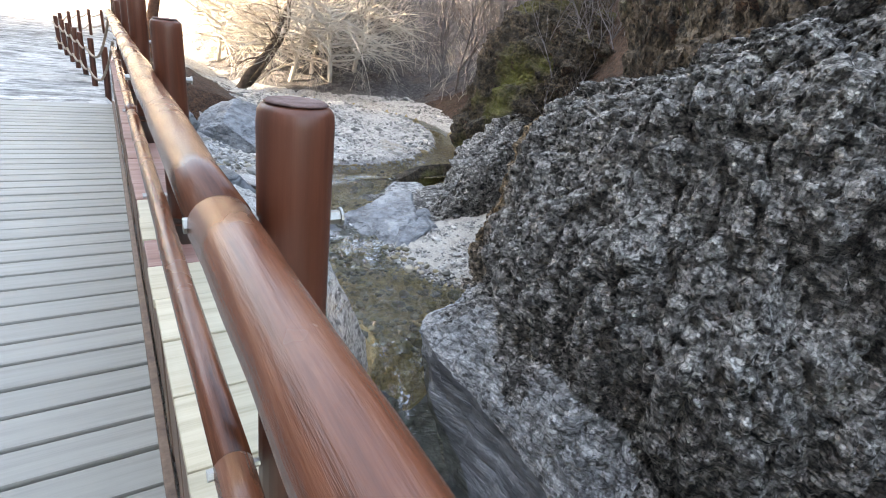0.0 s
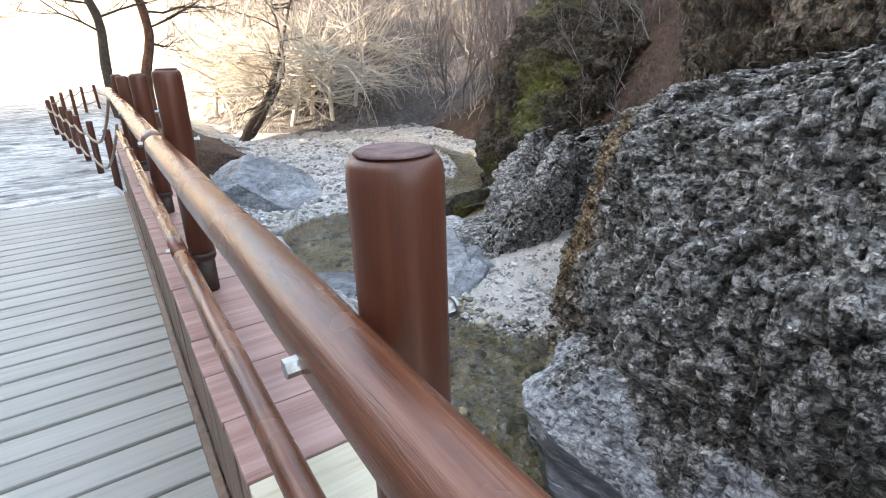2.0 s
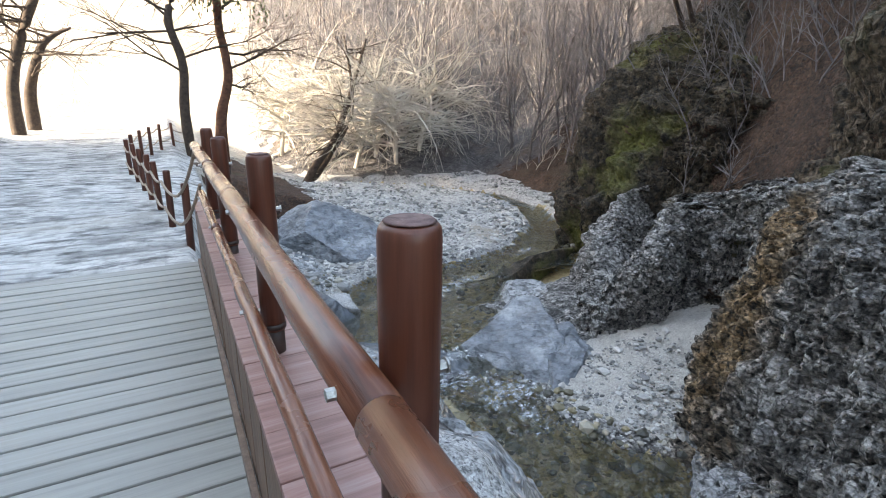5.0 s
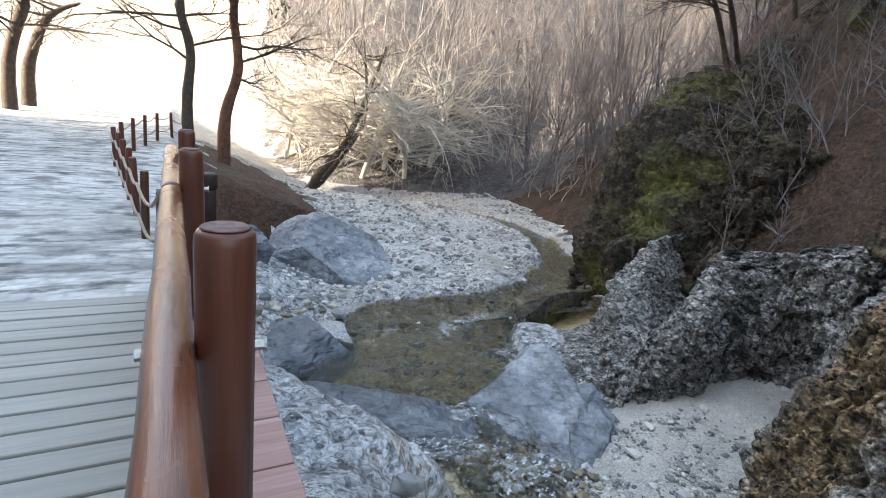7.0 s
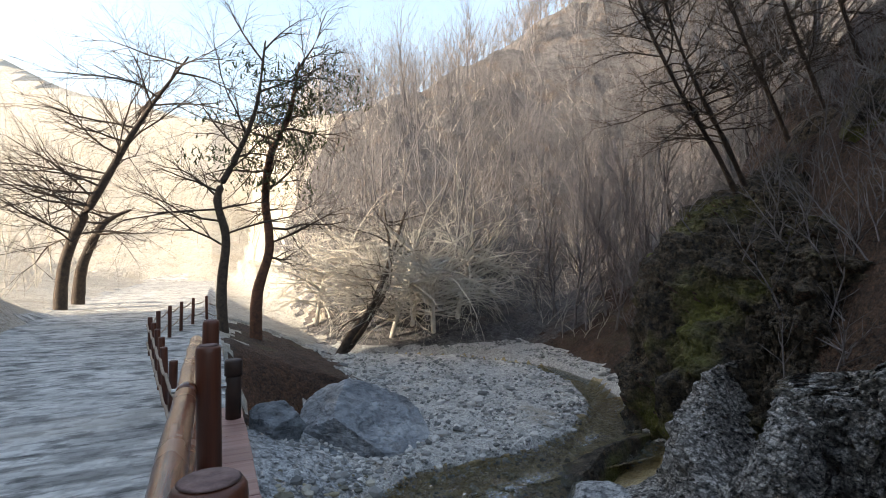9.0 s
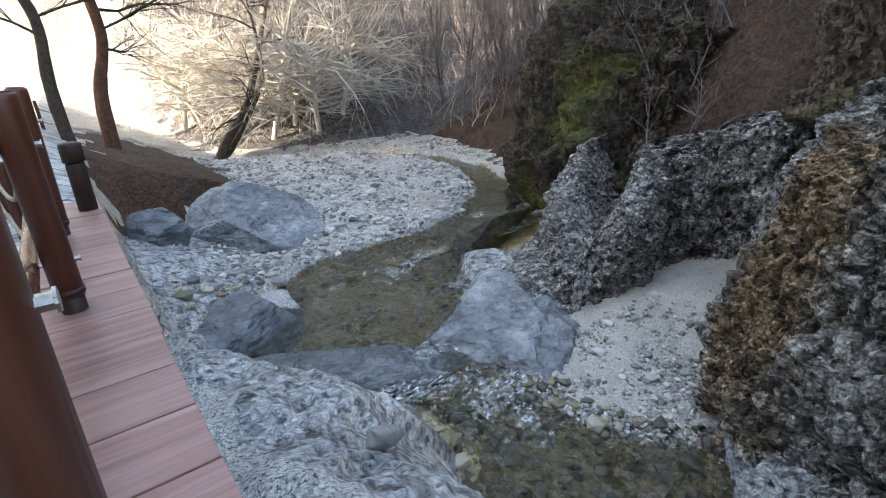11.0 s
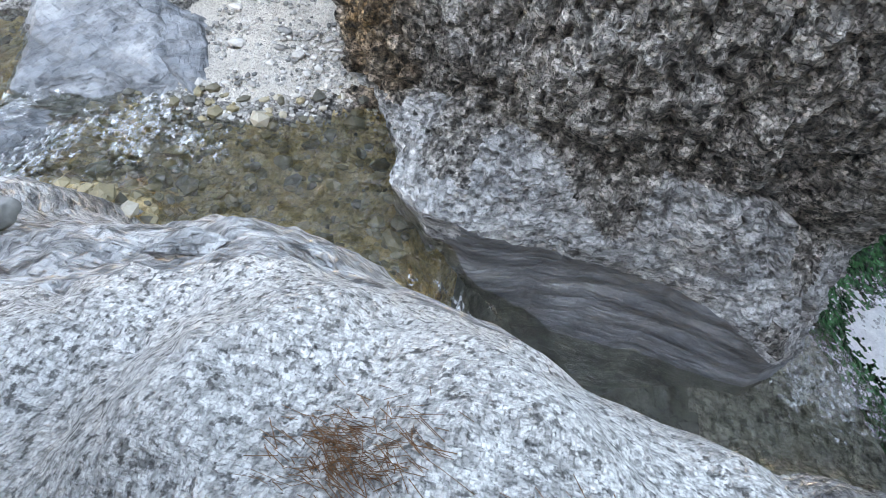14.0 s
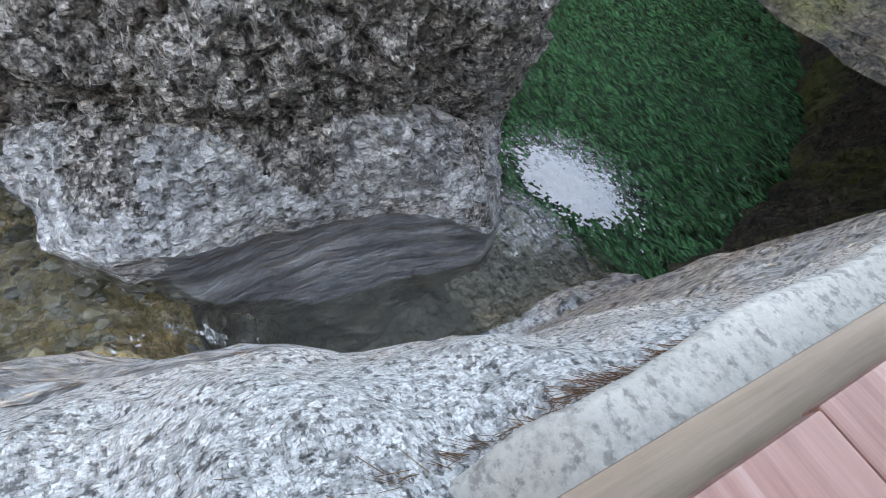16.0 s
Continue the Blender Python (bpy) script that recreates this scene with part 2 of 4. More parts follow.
GRAVEL = rock_material("river_gravel", (0.24, 0.235, 0.225), (0.56, 0.545, 0.52), (0.8, 0.78, 0.75), (0.3, 0.24, 0.17), 0.66, cell=15, pebble=0.9, relief=0.03)
LITTER = rock_material("leaf_litter", (0.012, 0.008, 0.006), (0.06, 0.032, 0.022), (0.2, 0.115, 0.075), (0.06, 0.06, 0.03), 0.64, cell=14, pebble=0.7, relief=0.06, grit=0.8)
HILLSIDE = rock_material("grey_winter_slope", (0.04, 0.036, 0.037), (0.11, 0.1, 0.102), (0.25, 0.235, 0.235), (0.11, 0.075, 0.055), 0.58, cell=5, pebble=0.6, relief=0.08, grit=0.7, grain=9)
SAND = rock_material("fine_beach_gravel", (0.36, 0.335, 0.3), (0.58, 0.545, 0.5), (0.74, 0.71, 0.66), (0.34, 0.3, 0.25), 0.66, cell=40, pebble=0.7, relief=0.01, grit=0.4, grain=60)
BEDROCK = rock_material("wet_bed_stones", (0.16, 0.125, 0.06), (0.48, 0.36, 0.17), (0.75, 0.62, 0.4), (0.32, 0.2, 0.06), 0.55, cell=9, pebble=0.7, rough=0.5, relief=0.04)
MOSSY = rock_material("mossy_dark_rock", (0.014, 0.011, 0.008), (0.075, 0.056, 0.038), (0.24, 0.19, 0.135), (0.12, 0.13, 0.016), 0.55, cell=8, relief=0.07, grit=0.8, crack_shade=0.6)
MOSS = rock_material("green_brown_moss", (0.03, 0.028, 0.01), (0.085, 0.08, 0.022), (0.16, 0.15, 0.04), (0.09, 0.06, 0.03), 0.6, cell=14, pebble=0.6, relief=0.04, grit=0.7)
# Dry grass, its colour paled for sunlight on the far left slopes.
GRASS_SUNLIT = rock_material("sunlit_dry_winter_grass", (0.26, 0.23, 0.19), (0.5, 0.46, 0.4), (0.68, 0.64, 0.58), (0.4, 0.34, 0.26), 0.6, cell=7, pebble=0.6, relief=0.05)
DARK_SLEEVE = plain_material("worn_dark_brown", (0.02, 0.01, 0.008), (0.06, 0.03, 0.022), 12, 0.6)
END_GRAIN = plain_material("weathered_end_grain", (0.1, 0.055, 0.05), (0.24, 0.15, 0.14), 40, 0.85)
PALE_WOOD = wood_material("pale_new_plank", (0.36, 0.3, 0.2), (0.55, 0.48, 0.35), (0.66, 0.6, 0.47), 0.55, "X", 0.7)
BEAM_WOOD = wood_material("brown_beam", (0.14, 0.09, 0.06), (0.24, 0.17, 0.12), (0.33, 0.25, 0.19), 0.6, "Y", 0.7)
ROPE_WOOD = plain_material("pale_rope", (0.3, 0.22, 0.16), (0.46, 0.36, 0.28), 14, 0.8)
# Lit version of the twig colour: sunlight on far trees paled into it.
TWIG_SUNLIT = plain_material("sunlit_pale_twig", (0.5, 0.45, 0.38), (0.76, 0.7, 0.62), 5, 0.9)
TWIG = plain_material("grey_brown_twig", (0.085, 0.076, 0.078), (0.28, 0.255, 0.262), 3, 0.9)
TRUNK_RED = plain_material("red_pine_bark", (0.05, 0.022, 0.014), (0.2, 0.085, 0.05), 7, 0.9, 0, 0.01)
NEEDLE = plain_material("pine_needles", (0.03, 0.045, 0.015), (0.09, 0.12, 0.045), 3, 0.8)
DRY_NEEDLE = plain_material("dry_pine_needles", (0.16, 0.07, 0.03), (0.34, 0.18, 0.09), 20, 0.9)
CONCRETE = rock_material("rough_concrete", (0.36, 0.335, 0.3), (0.5, 0.47, 0.425), (0.62, 0.59, 0.54), (0.38, 0.34, 0.29), 0.64, cell=30, pebble=0.2, rough=0.95, relief=0.008, grit=0.6, grain=50, crack_shade=0.4, blocks=0.1)
POTHOLE = rock_material("smooth_wet_slate", (0.07, 0.074, 0.08), (0.19, 0.2, 0.218), (0.36, 0.375, 0.395), (0.16, 0.155, 0.14), 0.7, cell=3, pebble=0.25, rough=0.45, relief=0.015, stretch=(1, 1, 3), grit=0.35, crack_shade=0.2)


def stone_material(name, stops, rough):
    """Loose stones, each with its own grey."""
    m, t, b = graph(name)
    g = t.nodes.new("ShaderNodeNewGeometry")
    n = noise_tex(t, coords(t), 30, 5, 0.6)
    col = ramp(t, g.outputs["Random Per Island"], stops)
    col = mix(t, 0.5, col, ramp(t, n, [(0.3, (0.55, 0.55, 0.55)), (0.7, (1, 1, 1))]), "MULTIPLY")
    t.links.new(col, b.inputs["Base Color"])
    b.inputs["Roughness"].default_value = rough
    bump(t, b, [(n, 0.4, 0.01)])
    return m


STONE = stone_material("river_stones", [(0, (0.13, 0.13, 0.13)), (0.5, (0.39, 0.385, 0.37)), (1, (0.7, 0.68, 0.65))], 0.8)
STONE_WET = stone_material("wet_stones", [(0, (0.06, 0.06, 0.05)), (0.5, (0.2, 0.17, 0.1)), (0.8, (0.36, 0.3, 0.18)), (1, (0.45, 0.42, 0.36))], 0.4)


# ---- builders ----
def mesh_of(name, verts, faces, mat, smooth=True):
    me = bpy.data.meshes.new(name)
    me.from_pydata(verts, [], faces)
    me.materials.append(mat)
    if smooth:
        me.polygons.foreach_set("use_smooth", [True] * len(me.polygons))
    me.update()
    return me


def thing(name, label, category, group="", kind="", at=(0, 0, 0)):
    ob = tagged(new(name), label, category, group, kind)
    ob.location = at
    return ob


def part(name, bm, mat, parent, label="", smooth=False):
    me = bpy.data.meshes.new(name)
    bmesh.ops.recalc_face_normals(bm, faces=bm.faces[:])
    bm.to_mesh(me)
    bm.free()
    me.materials.append(mat)
    if smooth:
        me.polygons.foreach_set("use_smooth", [True] * len(me.polygons))
    ob = new(name, me)
    ob.parent = parent
    if label:
        ob["label"] = label
    return ob


def box(bm, c, s, bevel=0.0):
    r = bmesh.ops.create_cube(bm, size=1.0, matrix=Matrix.LocRotScale(c, None, s))
    if bevel:
        edges = {e for v in r["verts"] for e in v.link_edges}
        bmesh.ops.bevel(bm, geom=list(edges), offset=bevel, segments=2, affect="EDGES", profile=0.6)
    return bm


def tube(bm, pts, radii, sides=12, wobble=0.0, seed=0, caps=True):
    """A round bar along pts, with a radius at each."""
    rings = []
    n = len(pts)
    for k, p in enumerate(pts):
        d = (Vector(pts[min(k + 1, n - 1)]) - Vector(pts[max(k - 1, 0)])).normalized()
        a = d.cross(Vector((0, 0, 1)) if abs(d.z) < 0.9 else Vector((1, 0, 0))).normalized()
        b = d.cross(a)
        ring = []
        for s in range(sides):
            w = 2 * math.pi * s / sides
            o = a * math.cos(w) + b * math.sin(w)
            q = Vector(p) + o * radii[k]
            if wobble:
                q += o * wobble * noise.noise(q * 4 + Vector((seed, 0, 0)))
            ring.append(bm.verts.new(q))
        rings.append(ring)
    for r0, r1 in zip(rings, rings[1:]):
        for s in range(sides):
            bm.faces.new((r0[s], r0[(s + 1) % sides], r1[(s + 1) % sides], r1[s]))
    if caps:
        bm.faces.new(rings[0])
        bm.faces.new(rings[-1][::-1])
    return bm


def interp(x, table):
    xs, ys = table
    return float(np.interp(x, xs, ys))


def smooth(a, b, x):
    u = min(1.0, max(0.0, (x - a) / (b - a)))
    return u * u * (3 - 2 * u)


def fract(p, octaves=4, rough=1.0):
    return noise.fractal(p, rough, 2.0, octaves, noise_basis="PERLIN_ORIGINAL")


# ---- ground: one sheet from the stream bed to the hills ----
LEFT_EDGE = ((-8, 3, 4, 4.95, 5.65, 6.1, 6.45, 6.6, 7.1, 8.3, 9.25, 10.3, 12.3), (1.55, 1.65, 1.88, 2.08, 2.02, 1.95, 2.0, 2.2, 2.28, 1.6, 1.12, 0.85, 1.0))
SHELF_TOP = ((-8, 1.5, 2.6, 3.4, 4.0, 4.8, 5.7, 7, 8.5, 10, 12, 14), (-0.8, -0.75, -0.56, -0.47, -0.45, -0.72, -1.02, -1.35, -1.75, -2.1, -2.3, -2.3))
SHELF_FALL = ((1.5, 2.3, 3.2, 3.8, 4.3, 4.9), (1.15, 1.4, 1.85, 2.15, 2.2, 2.6))
RIGHT_EDGE = ((-4, -2, -1, 0, 0.9, 1.5, 2.5, 4, 4.4, 4.55, 4.7, 4.9, 5.4, 5.75, 6.5, 6.8, 7.2, 7.85, 8.66, 9.24, 10.3, 11.5), (9, 7, 6, 4.7, 3.8, 3.3, 3.0, 2.8, 2.95, 3.5, 3.95, 4.1, 4.1, 3.75, 3.45, 3.5, 3.6, 3.44, 3.64, 3.9, 4.9, 6.5))
BED = ((-6, -1, -0.5, -0.15, 0.3, 1.25, 2.0, 2.6, 3.4, 3.9, 4.3, 4.6, 5.5, 7, 8.2, 8.6, 10, 12), (-6.2, -6.2, -5.6, -4.6, -4.05, -3.98, -4.2, -4.5, -4.4, -3.8, -3.15, -2.9, -2.98, -2.85, -2.78, -2.72, -2.85, -2.65))
WATER_Z = ((-1.2, -0.5, -0.15, 0.2, 1.1, 3.2, 3.9, 4.25, 4.6, 7.2, 8.0, 8.6, 11, 12, 13, 18, 40), (-4.62, -4.55, -4.25, -3.96, -3.92, -3.9, -3.4, -2.88, -2.66, -2.63, -2.6, -2.52, -2.5, -2.46, -2.42, -2.3, -1.9))
UPPER = [Vector(p) for p in ((2.4, 9.0), (2.5, 10.2), (3.3, 11.0), (5, 10.9), (6.9, 11.5), (8.5, 12.9), (9.5, 15), (9.4, 17.2), (8, 19.4), (5.5, 20.8), (1, 22))]
BANK_FAR = ((-20, 0, 3, 6, 8.2, 10.5, 14, 30), (23.5, 23, 22, 20.9, 20, 20.2, 21, 21))
SKYLINE = ((-180, -100, -60, -40, -25, -10, 5, 17, 26, 35, 41, 55, 80, 110, 180), (40, 56, 50, 26, 19, 15, 14, 16, 19.5, 24, 27, 33, 38, 40, 34))


def sill(x, y):
    """The way along the stream, slanted where the last sill crosses it."""
    return y - 0.38 * (x - 3.0) * (1 - smooth(1.0, 2.2, y))


def stream_distance(x, y):
    p = Vector((x, y))
    best = 1e9
    for a, b in zip(UPPER, UPPER[1:]):
        d = b - a
        u = max(0.0, min(1.0, (p - a).dot(d) / d.length_squared))
        best = min(best, (p - a - d * u).length)
    return best


def hill(x, y):
    """The wooded slopes round the gorge, with an unseen sun-blocking one on the left: height over the valley floor."""
    r = math.hypot(x, y - 4)
    az = math.degrees(math.atan2(x, y - 4))
    h = 0.0
    far = y - interp(x, BANK_FAR)
    if far > 0:
        h = far * (0.72 + 0.5 * smooth(8, 45, x)) * smooth(1, 11, x) * (0.25 + 0.75 * smooth(0, 5, far))
    right = x - interp(y, ((-30, -12, -5, 0, 3, 6, 9, 12, 13.5, 16, 20), (18, 15, 10.5, 6.5, 5.6, 6.4, 7.8, 9.2, 9.9, 10.7, 11.0)))
    if right > 0:
        h = max(h, min(right * (1.7 - 1.2 * smooth(12.5, 15, y)), 3.4 + right * 0.75))
    # Unseen slope added on the left to block sun from the gorge.
    left = -x - 4.2
    if left > 0:
        h = max(h, left * (1.8 - 1.65 * smooth(17, 23, y)))
    beyond = y - 48 - 0.3 * abs(x)
    if beyond > 0:
        h = max(h, beyond * 0.5)
    top = r * math.tan(radians(interp(az, SKYLINE))) * (1 + 0.04 * noise.noise(Vector((az * 0.2, 0, 0)))) + 2
    return min(h, top, 70)


def ground_height(x, y):
    big = noise.noise(Vector((x * 0.35, y * 0.35, 7.1)))
    path = -0.66 if y < 7.3 else -0.54 + 0.012 * (y - 7.3)
    z = path
    if y < 10.5:
        xl, xr = interp(y, LEFT_EDGE), interp(y, RIGHT_EDGE)
        zs = interp(y, SHELF_TOP)
        bed = interp(sill(x, y), BED)
        foot = -2.6 if y > 4.5 else bed + 0.3
        if x < 0.24:
            z = path if x < -0.2 else path + (zs - path) * smooth(-0.2, 0.24, x)
        elif x < xl:
            f = (x - 0.24) / (xl - 0.24)
            z = zs - (zs - foot) * f ** interp(y, SHELF_FALL)
        elif x < xr:
            f = min(x - xl, xr - x)
            z = foot + (bed - foot) * smooth(0, 0.5, f)
        else:
            d = x - xr
            beach = smooth(5.0, 5.5, y) * (1 - smooth(6.9, 7.4, y))
            z = foot + 0.2 * d * beach + (1 - beach) * d * (0.9 if y < 5.0 else 0.16)
            z = min(z, -3.5 + 1.8 * smooth(4.0, 5.2, y))
        za = z
    if y >= 9:
        d = stream_distance(x, y)
        w = interp(y, ((8, 10, 11.0, 12, 14), (1.2, 1.45, 0.85, 0.6, 0.42)))
        wz = interp(y, WATER_Z)
        bar = wz + 0.08 + 0.14 * smooth(12, 20, y) + 0.1 * big
        bank = -0.62 - (3.6 - 3.2 * smooth(13.2, 15.5, y)) * max(0, x - 0.2)
        stone = -1.72 - 0.36 * max(0, x - 0.5) - 0.6 * smooth(13.6, 15, y) - 0.12 * max(0, 12.0 - y)
        z = max(bar, bank, stone) if x > -0.2 else path
        if -0.2 <= x < 0.25:
            z = path + (z - path) * smooth(-0.2, 0.25, x)
        z = z + (wz - 0.26 - z) * (1 - smooth(w - 0.35, w + 0.2, d))
        z += (path - z) * smooth(26, 38, y)
        if y < 10.5:
            z = za + (z - za) * smooth(9, 10.5, y)
    return z + hill(x, y)


def steps(*spans):
    """Grid lines from spans (start, end, step), then growing to the horizon at both ends."""
    xs = [v for a, b, s in spans for v in np.arange(a, b - 1e-6, s)]
    for way in (1, -1):
        s, a = 0.35, (xs[-1] if way > 0 else xs[0])
        out = []
        while abs(a) < 450:
            s *= 1.09
            a += way * s
            out.append(a)
        xs = xs + out if way > 0 else out[::-1] + xs
    return xs


def rugged(p):
    """Cracked, blocky relief of the conglomerate, in metres."""
    q = Vector((p.x, p.y, p.z * 0.6))
    d, spots = noise.voronoi(q * 3.3)
    e, chips = noise.voronoi(q * 8.0)
    f, crumbs = noise.voronoi(q * 15.0)
    return (0.1 * noise.noise(spots[0] * 4.3) + 0.075 * noise.noise(chips[0] * 6.1) + 0.03 * noise.noise(crumbs[0] * 5.7)
            + 0.05 * min(1.0, (d[1] - d[0]) * 4) + 0.045 * min(1.0, (e[1] - e[0]) * 4.5))


def ground():
    xs = steps((-5, -0.3, 0.3), (-0.3, 7.3, 0.055), (7.3, 17, 0.22))
    ys = steps((-6, -0.6, 0.2), (-0.6, 12.6, 0.07), (12.6, 26, 0.2))
    verts = []
    for y in ys:
        for x in xs:
            z = ground_height(x, y)
            p = Vector((x, y, z))
            wild = 0.0 if x < -0.2 else min(1.0, (x + 0.2) * 1.8)
            near = math.hypot(x - 2, y - 6)
            amp = 0.07 + 0.03 * min(40, max(0, near - 14)) * smooth(0, 14, x)
            z += wild * amp * fract(p * (1.3 if near < 16 else 0.25), 4)
            if wild and near < 14 and y < 10.2:
                rocky = 0.22 if x < interp(y, LEFT_EDGE) or y < 5 else 0.3
                z += wild * (0.07 * fract(p * 2.6, 4) if x < interp(y, LEFT_EDGE) else 0.0)
                z += rocky * wild * (rugged(Vector((x, y, z * 0.5))) - 0.06)
            elif x > 5 and 3 < y < 17 and hill(x, y) > 0.2:
                z += 0.35 * fract(p * 0.8, 4) + 0.7 * rugged(p * 0.45)
            elif x < -0.2:
                z += (0.035 if y > 7.4 else 0.01) * fract(p * 0.8, 3)
            verts.append((x, y, z))
    n = len(xs)
    faces = [(j * n + i, j * n + i + 1, (j + 1) * n + i + 1, (j + 1) * n + i) for j in range(len(ys) - 1) for i in range(n - 1)]
    me = mesh_of("ground", verts, faces, SHELF)
    for m in (GRAVEL, LITTER, PATH_MAT, BEDROCK, ROCK, GRASS_SUNLIT, HILLSIDE, SAND, SCOUR, POTHOLE):
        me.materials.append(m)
    idx = []
    for f in me.polygons:
        x, y, cz = f.center
        j = 0.5 * noise.noise(f.center * 1.5)
        wz = interp(y, WATER_Z)
        if hill(x, y) > 0.05 + 0.1 * j or (y > 13.2 + j and 0.2 < x and x < 3.4 + j and cz > wz + 0.3):
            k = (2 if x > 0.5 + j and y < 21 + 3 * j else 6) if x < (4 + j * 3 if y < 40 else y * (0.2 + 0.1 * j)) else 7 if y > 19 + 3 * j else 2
        elif x < 0.2 and y > 7.3 or x < -0.3:
            k = 3
        elif y > 8.6 and cz < wz - 0.02:
            k = 4
        elif x > interp(y, RIGHT_EDGE) + 0.1 + 0.2 * j and 4.9 < y < 7.5:
            k = 8
        elif 9 < y < 14 + j and x < 2.2 + 1.2 * j and cz > wz + 0.12:
            k = 9
        elif y > 10 + j:
            k = 1
        elif x > interp(y, RIGHT_EDGE) - 0.15:
            k = 5
        elif x > interp(y, LEFT_EDGE) - 0.02 + 0.2 * j:
            k = 9 if y < 1.75 + 0.3 * j else 10 if y < 4.2 + 0.5 * j else 4
        elif x > 0.24 + (interp(y, LEFT_EDGE) - 0.24) * interp(y, ((2, 2.6, 4.6, 5.4, 6.5), (0.22, 0.5, 0.42, 0.3, 0.16))) + 0.3 * j:
            k = 9
        else:
            k = 0
        idx.append(k)
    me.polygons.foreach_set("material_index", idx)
    me.polygons.foreach_set("use_smooth", [k not in (2, 5, 6, 7) for k in idx])
    return tagged(new("ground", me), "pale rock shelf, gravel bars, leaf litter and packed earth", "ground", kind="structure")


ground()


def water_sheet(name, y0, y1, step, mat, label, n=60, chop=0.03, pool=False):
    ys = list(np.arange(y0, y1 + step * 0.5, step))
    verts, faces = [], []
    for y in ys:
        if y < 10.5:
            a, b = interp(y, LEFT_EDGE) - 0.45, interp(y, RIGHT_EDGE) + 0.5
        else:
            a, b = 0.6, 8.5 + (y - 10.5) * 0.9
        if pool:
            a, b = 0.9, 16.0
        for k in range(n + 1):
            x = a + (b - a) * k / n
            z = -4.5 if pool else interp(sill(x, y), WATER_Z)
            wild = 0.07 if (6.6 < y < 8.4 or 3.3 < y < 4.6) else 0.05 if 10 < y < 12 else chop
            verts.append((x, y, z + wild * fract(Vector((x * 3.5, y * 3, 0)), 4)))
    for j in range(len(ys) - 1):
        for k in range(n):
            faces.append((j * (n + 1) + k, j * (n + 1) + k + 1, (j + 1) * (n + 1) + k + 1, (j + 1) * (n + 1) + k))
    return tagged(new(name, mesh_of(name, verts, faces, mat)), label, "water", kind="structure")


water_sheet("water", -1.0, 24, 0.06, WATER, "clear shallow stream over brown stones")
water_sheet("pool_water", -12, 0.9, 0.07, GREEN, "deep green plunge pool under the fall", 200, 0.09, True)


# ---- cliffs ----
def catmull(pts, n):
    pts = [np.array(p, float) for p in pts]
    pts = [2 * pts[0] - pts[1], *pts, 2 * pts[-1] - pts[-2]]
    out = []
    m = len(pts) - 3
    for k in range(n + 1):
        u = k / n * m
        i = min(int(u), m - 1)
        f = u - i
        a, b, c, d = pts[i:i + 4]
        out.append(0.5 * (2 * b + (c - a) * f + (2 * a - 5 * b + 4 * c - d) * f * f + (3 * b - a - 3 * c + d) * f ** 3))
    return out


def leafy(me, mats, share=0.0):
    """Leaves and moss lie where the rock is flat enough to hold them."""
    for m in mats:
        me.materials.append(m)
    me.update()
    kinds = []
    for f in me.polygons:
        c = f.center
        flat = f.normal.z + 0.5 * noise.noise(c * 1.1) + 0.25 * noise.noise(c * 5) + share
        kinds.append(0 if flat < 0.72 else 2 if noise.noise(c * 0.8 + Vector((9, 0, 0))) > 0.22 else 1)
    me.polygons.foreach_set("material_index", kinds)


def cliff(name, label, foot, profile, mat, amp, nu, nv, seed, folds=0.0, cover=None, share=0.0, inland=None):
    """A rock face: foot rows (x, y, low z, high z), the rock to the right of the way; profile rows (share of height, setback)."""
    line = catmull(foot, nu)
    prof = catmull(profile, nv)
    verts = []
    s = Vector((seed, seed * 0.7, 0))
    for k, p in enumerate(line):
        a, b = line[max(k - 1, 0)], line[min(k + 1, nu)]
        d = Vector((b[0] - a[0], b[1] - a[1], 0)).normalized()
        nrm = Vector((d.y, -d.x, 0))
        for h, back in prof:
            q = Vector((p[0], p[1], p[2] + (p[3] - p[2]) * h)) + (nrm * min(back, 0.4) + Vector(inland) * max(0.0, back - 0.4) if inland else nrm * back)
            big = amp * (fract(q * 0.55 + s, 3) + 0.5 * fract(q * 1.7 + s, 3))
            fine = rugged(Vector((q.x, q.y, q.z * 0.8)) + s) * 1.1 + 0.05 * fract(q * 5, 4)
            if folds:
                e = noise.voronoi(Vector((q.x * 0.9, q.y * 0.9, q.z * 0.4)) + s)[0]
                fine += folds * min(1.0, (e[1] - e[0]) * 2) - folds * 0.5
            q += (-nrm + Vector((0, 0, 0.35))) * (big + fine)
            verts.append(q)
    m = nv + 1
    faces = [(k * m + j, (k + 1) * m + j, (k + 1) * m + j + 1, k * m + j + 1) for k in range(nu) for j in range(nv)]
    me = mesh_of(name, verts, faces, mat, False)
    if cover:
        leafy(me, cover, share)
    return tagged(new(name, me), label, "rock face", kind="structure")


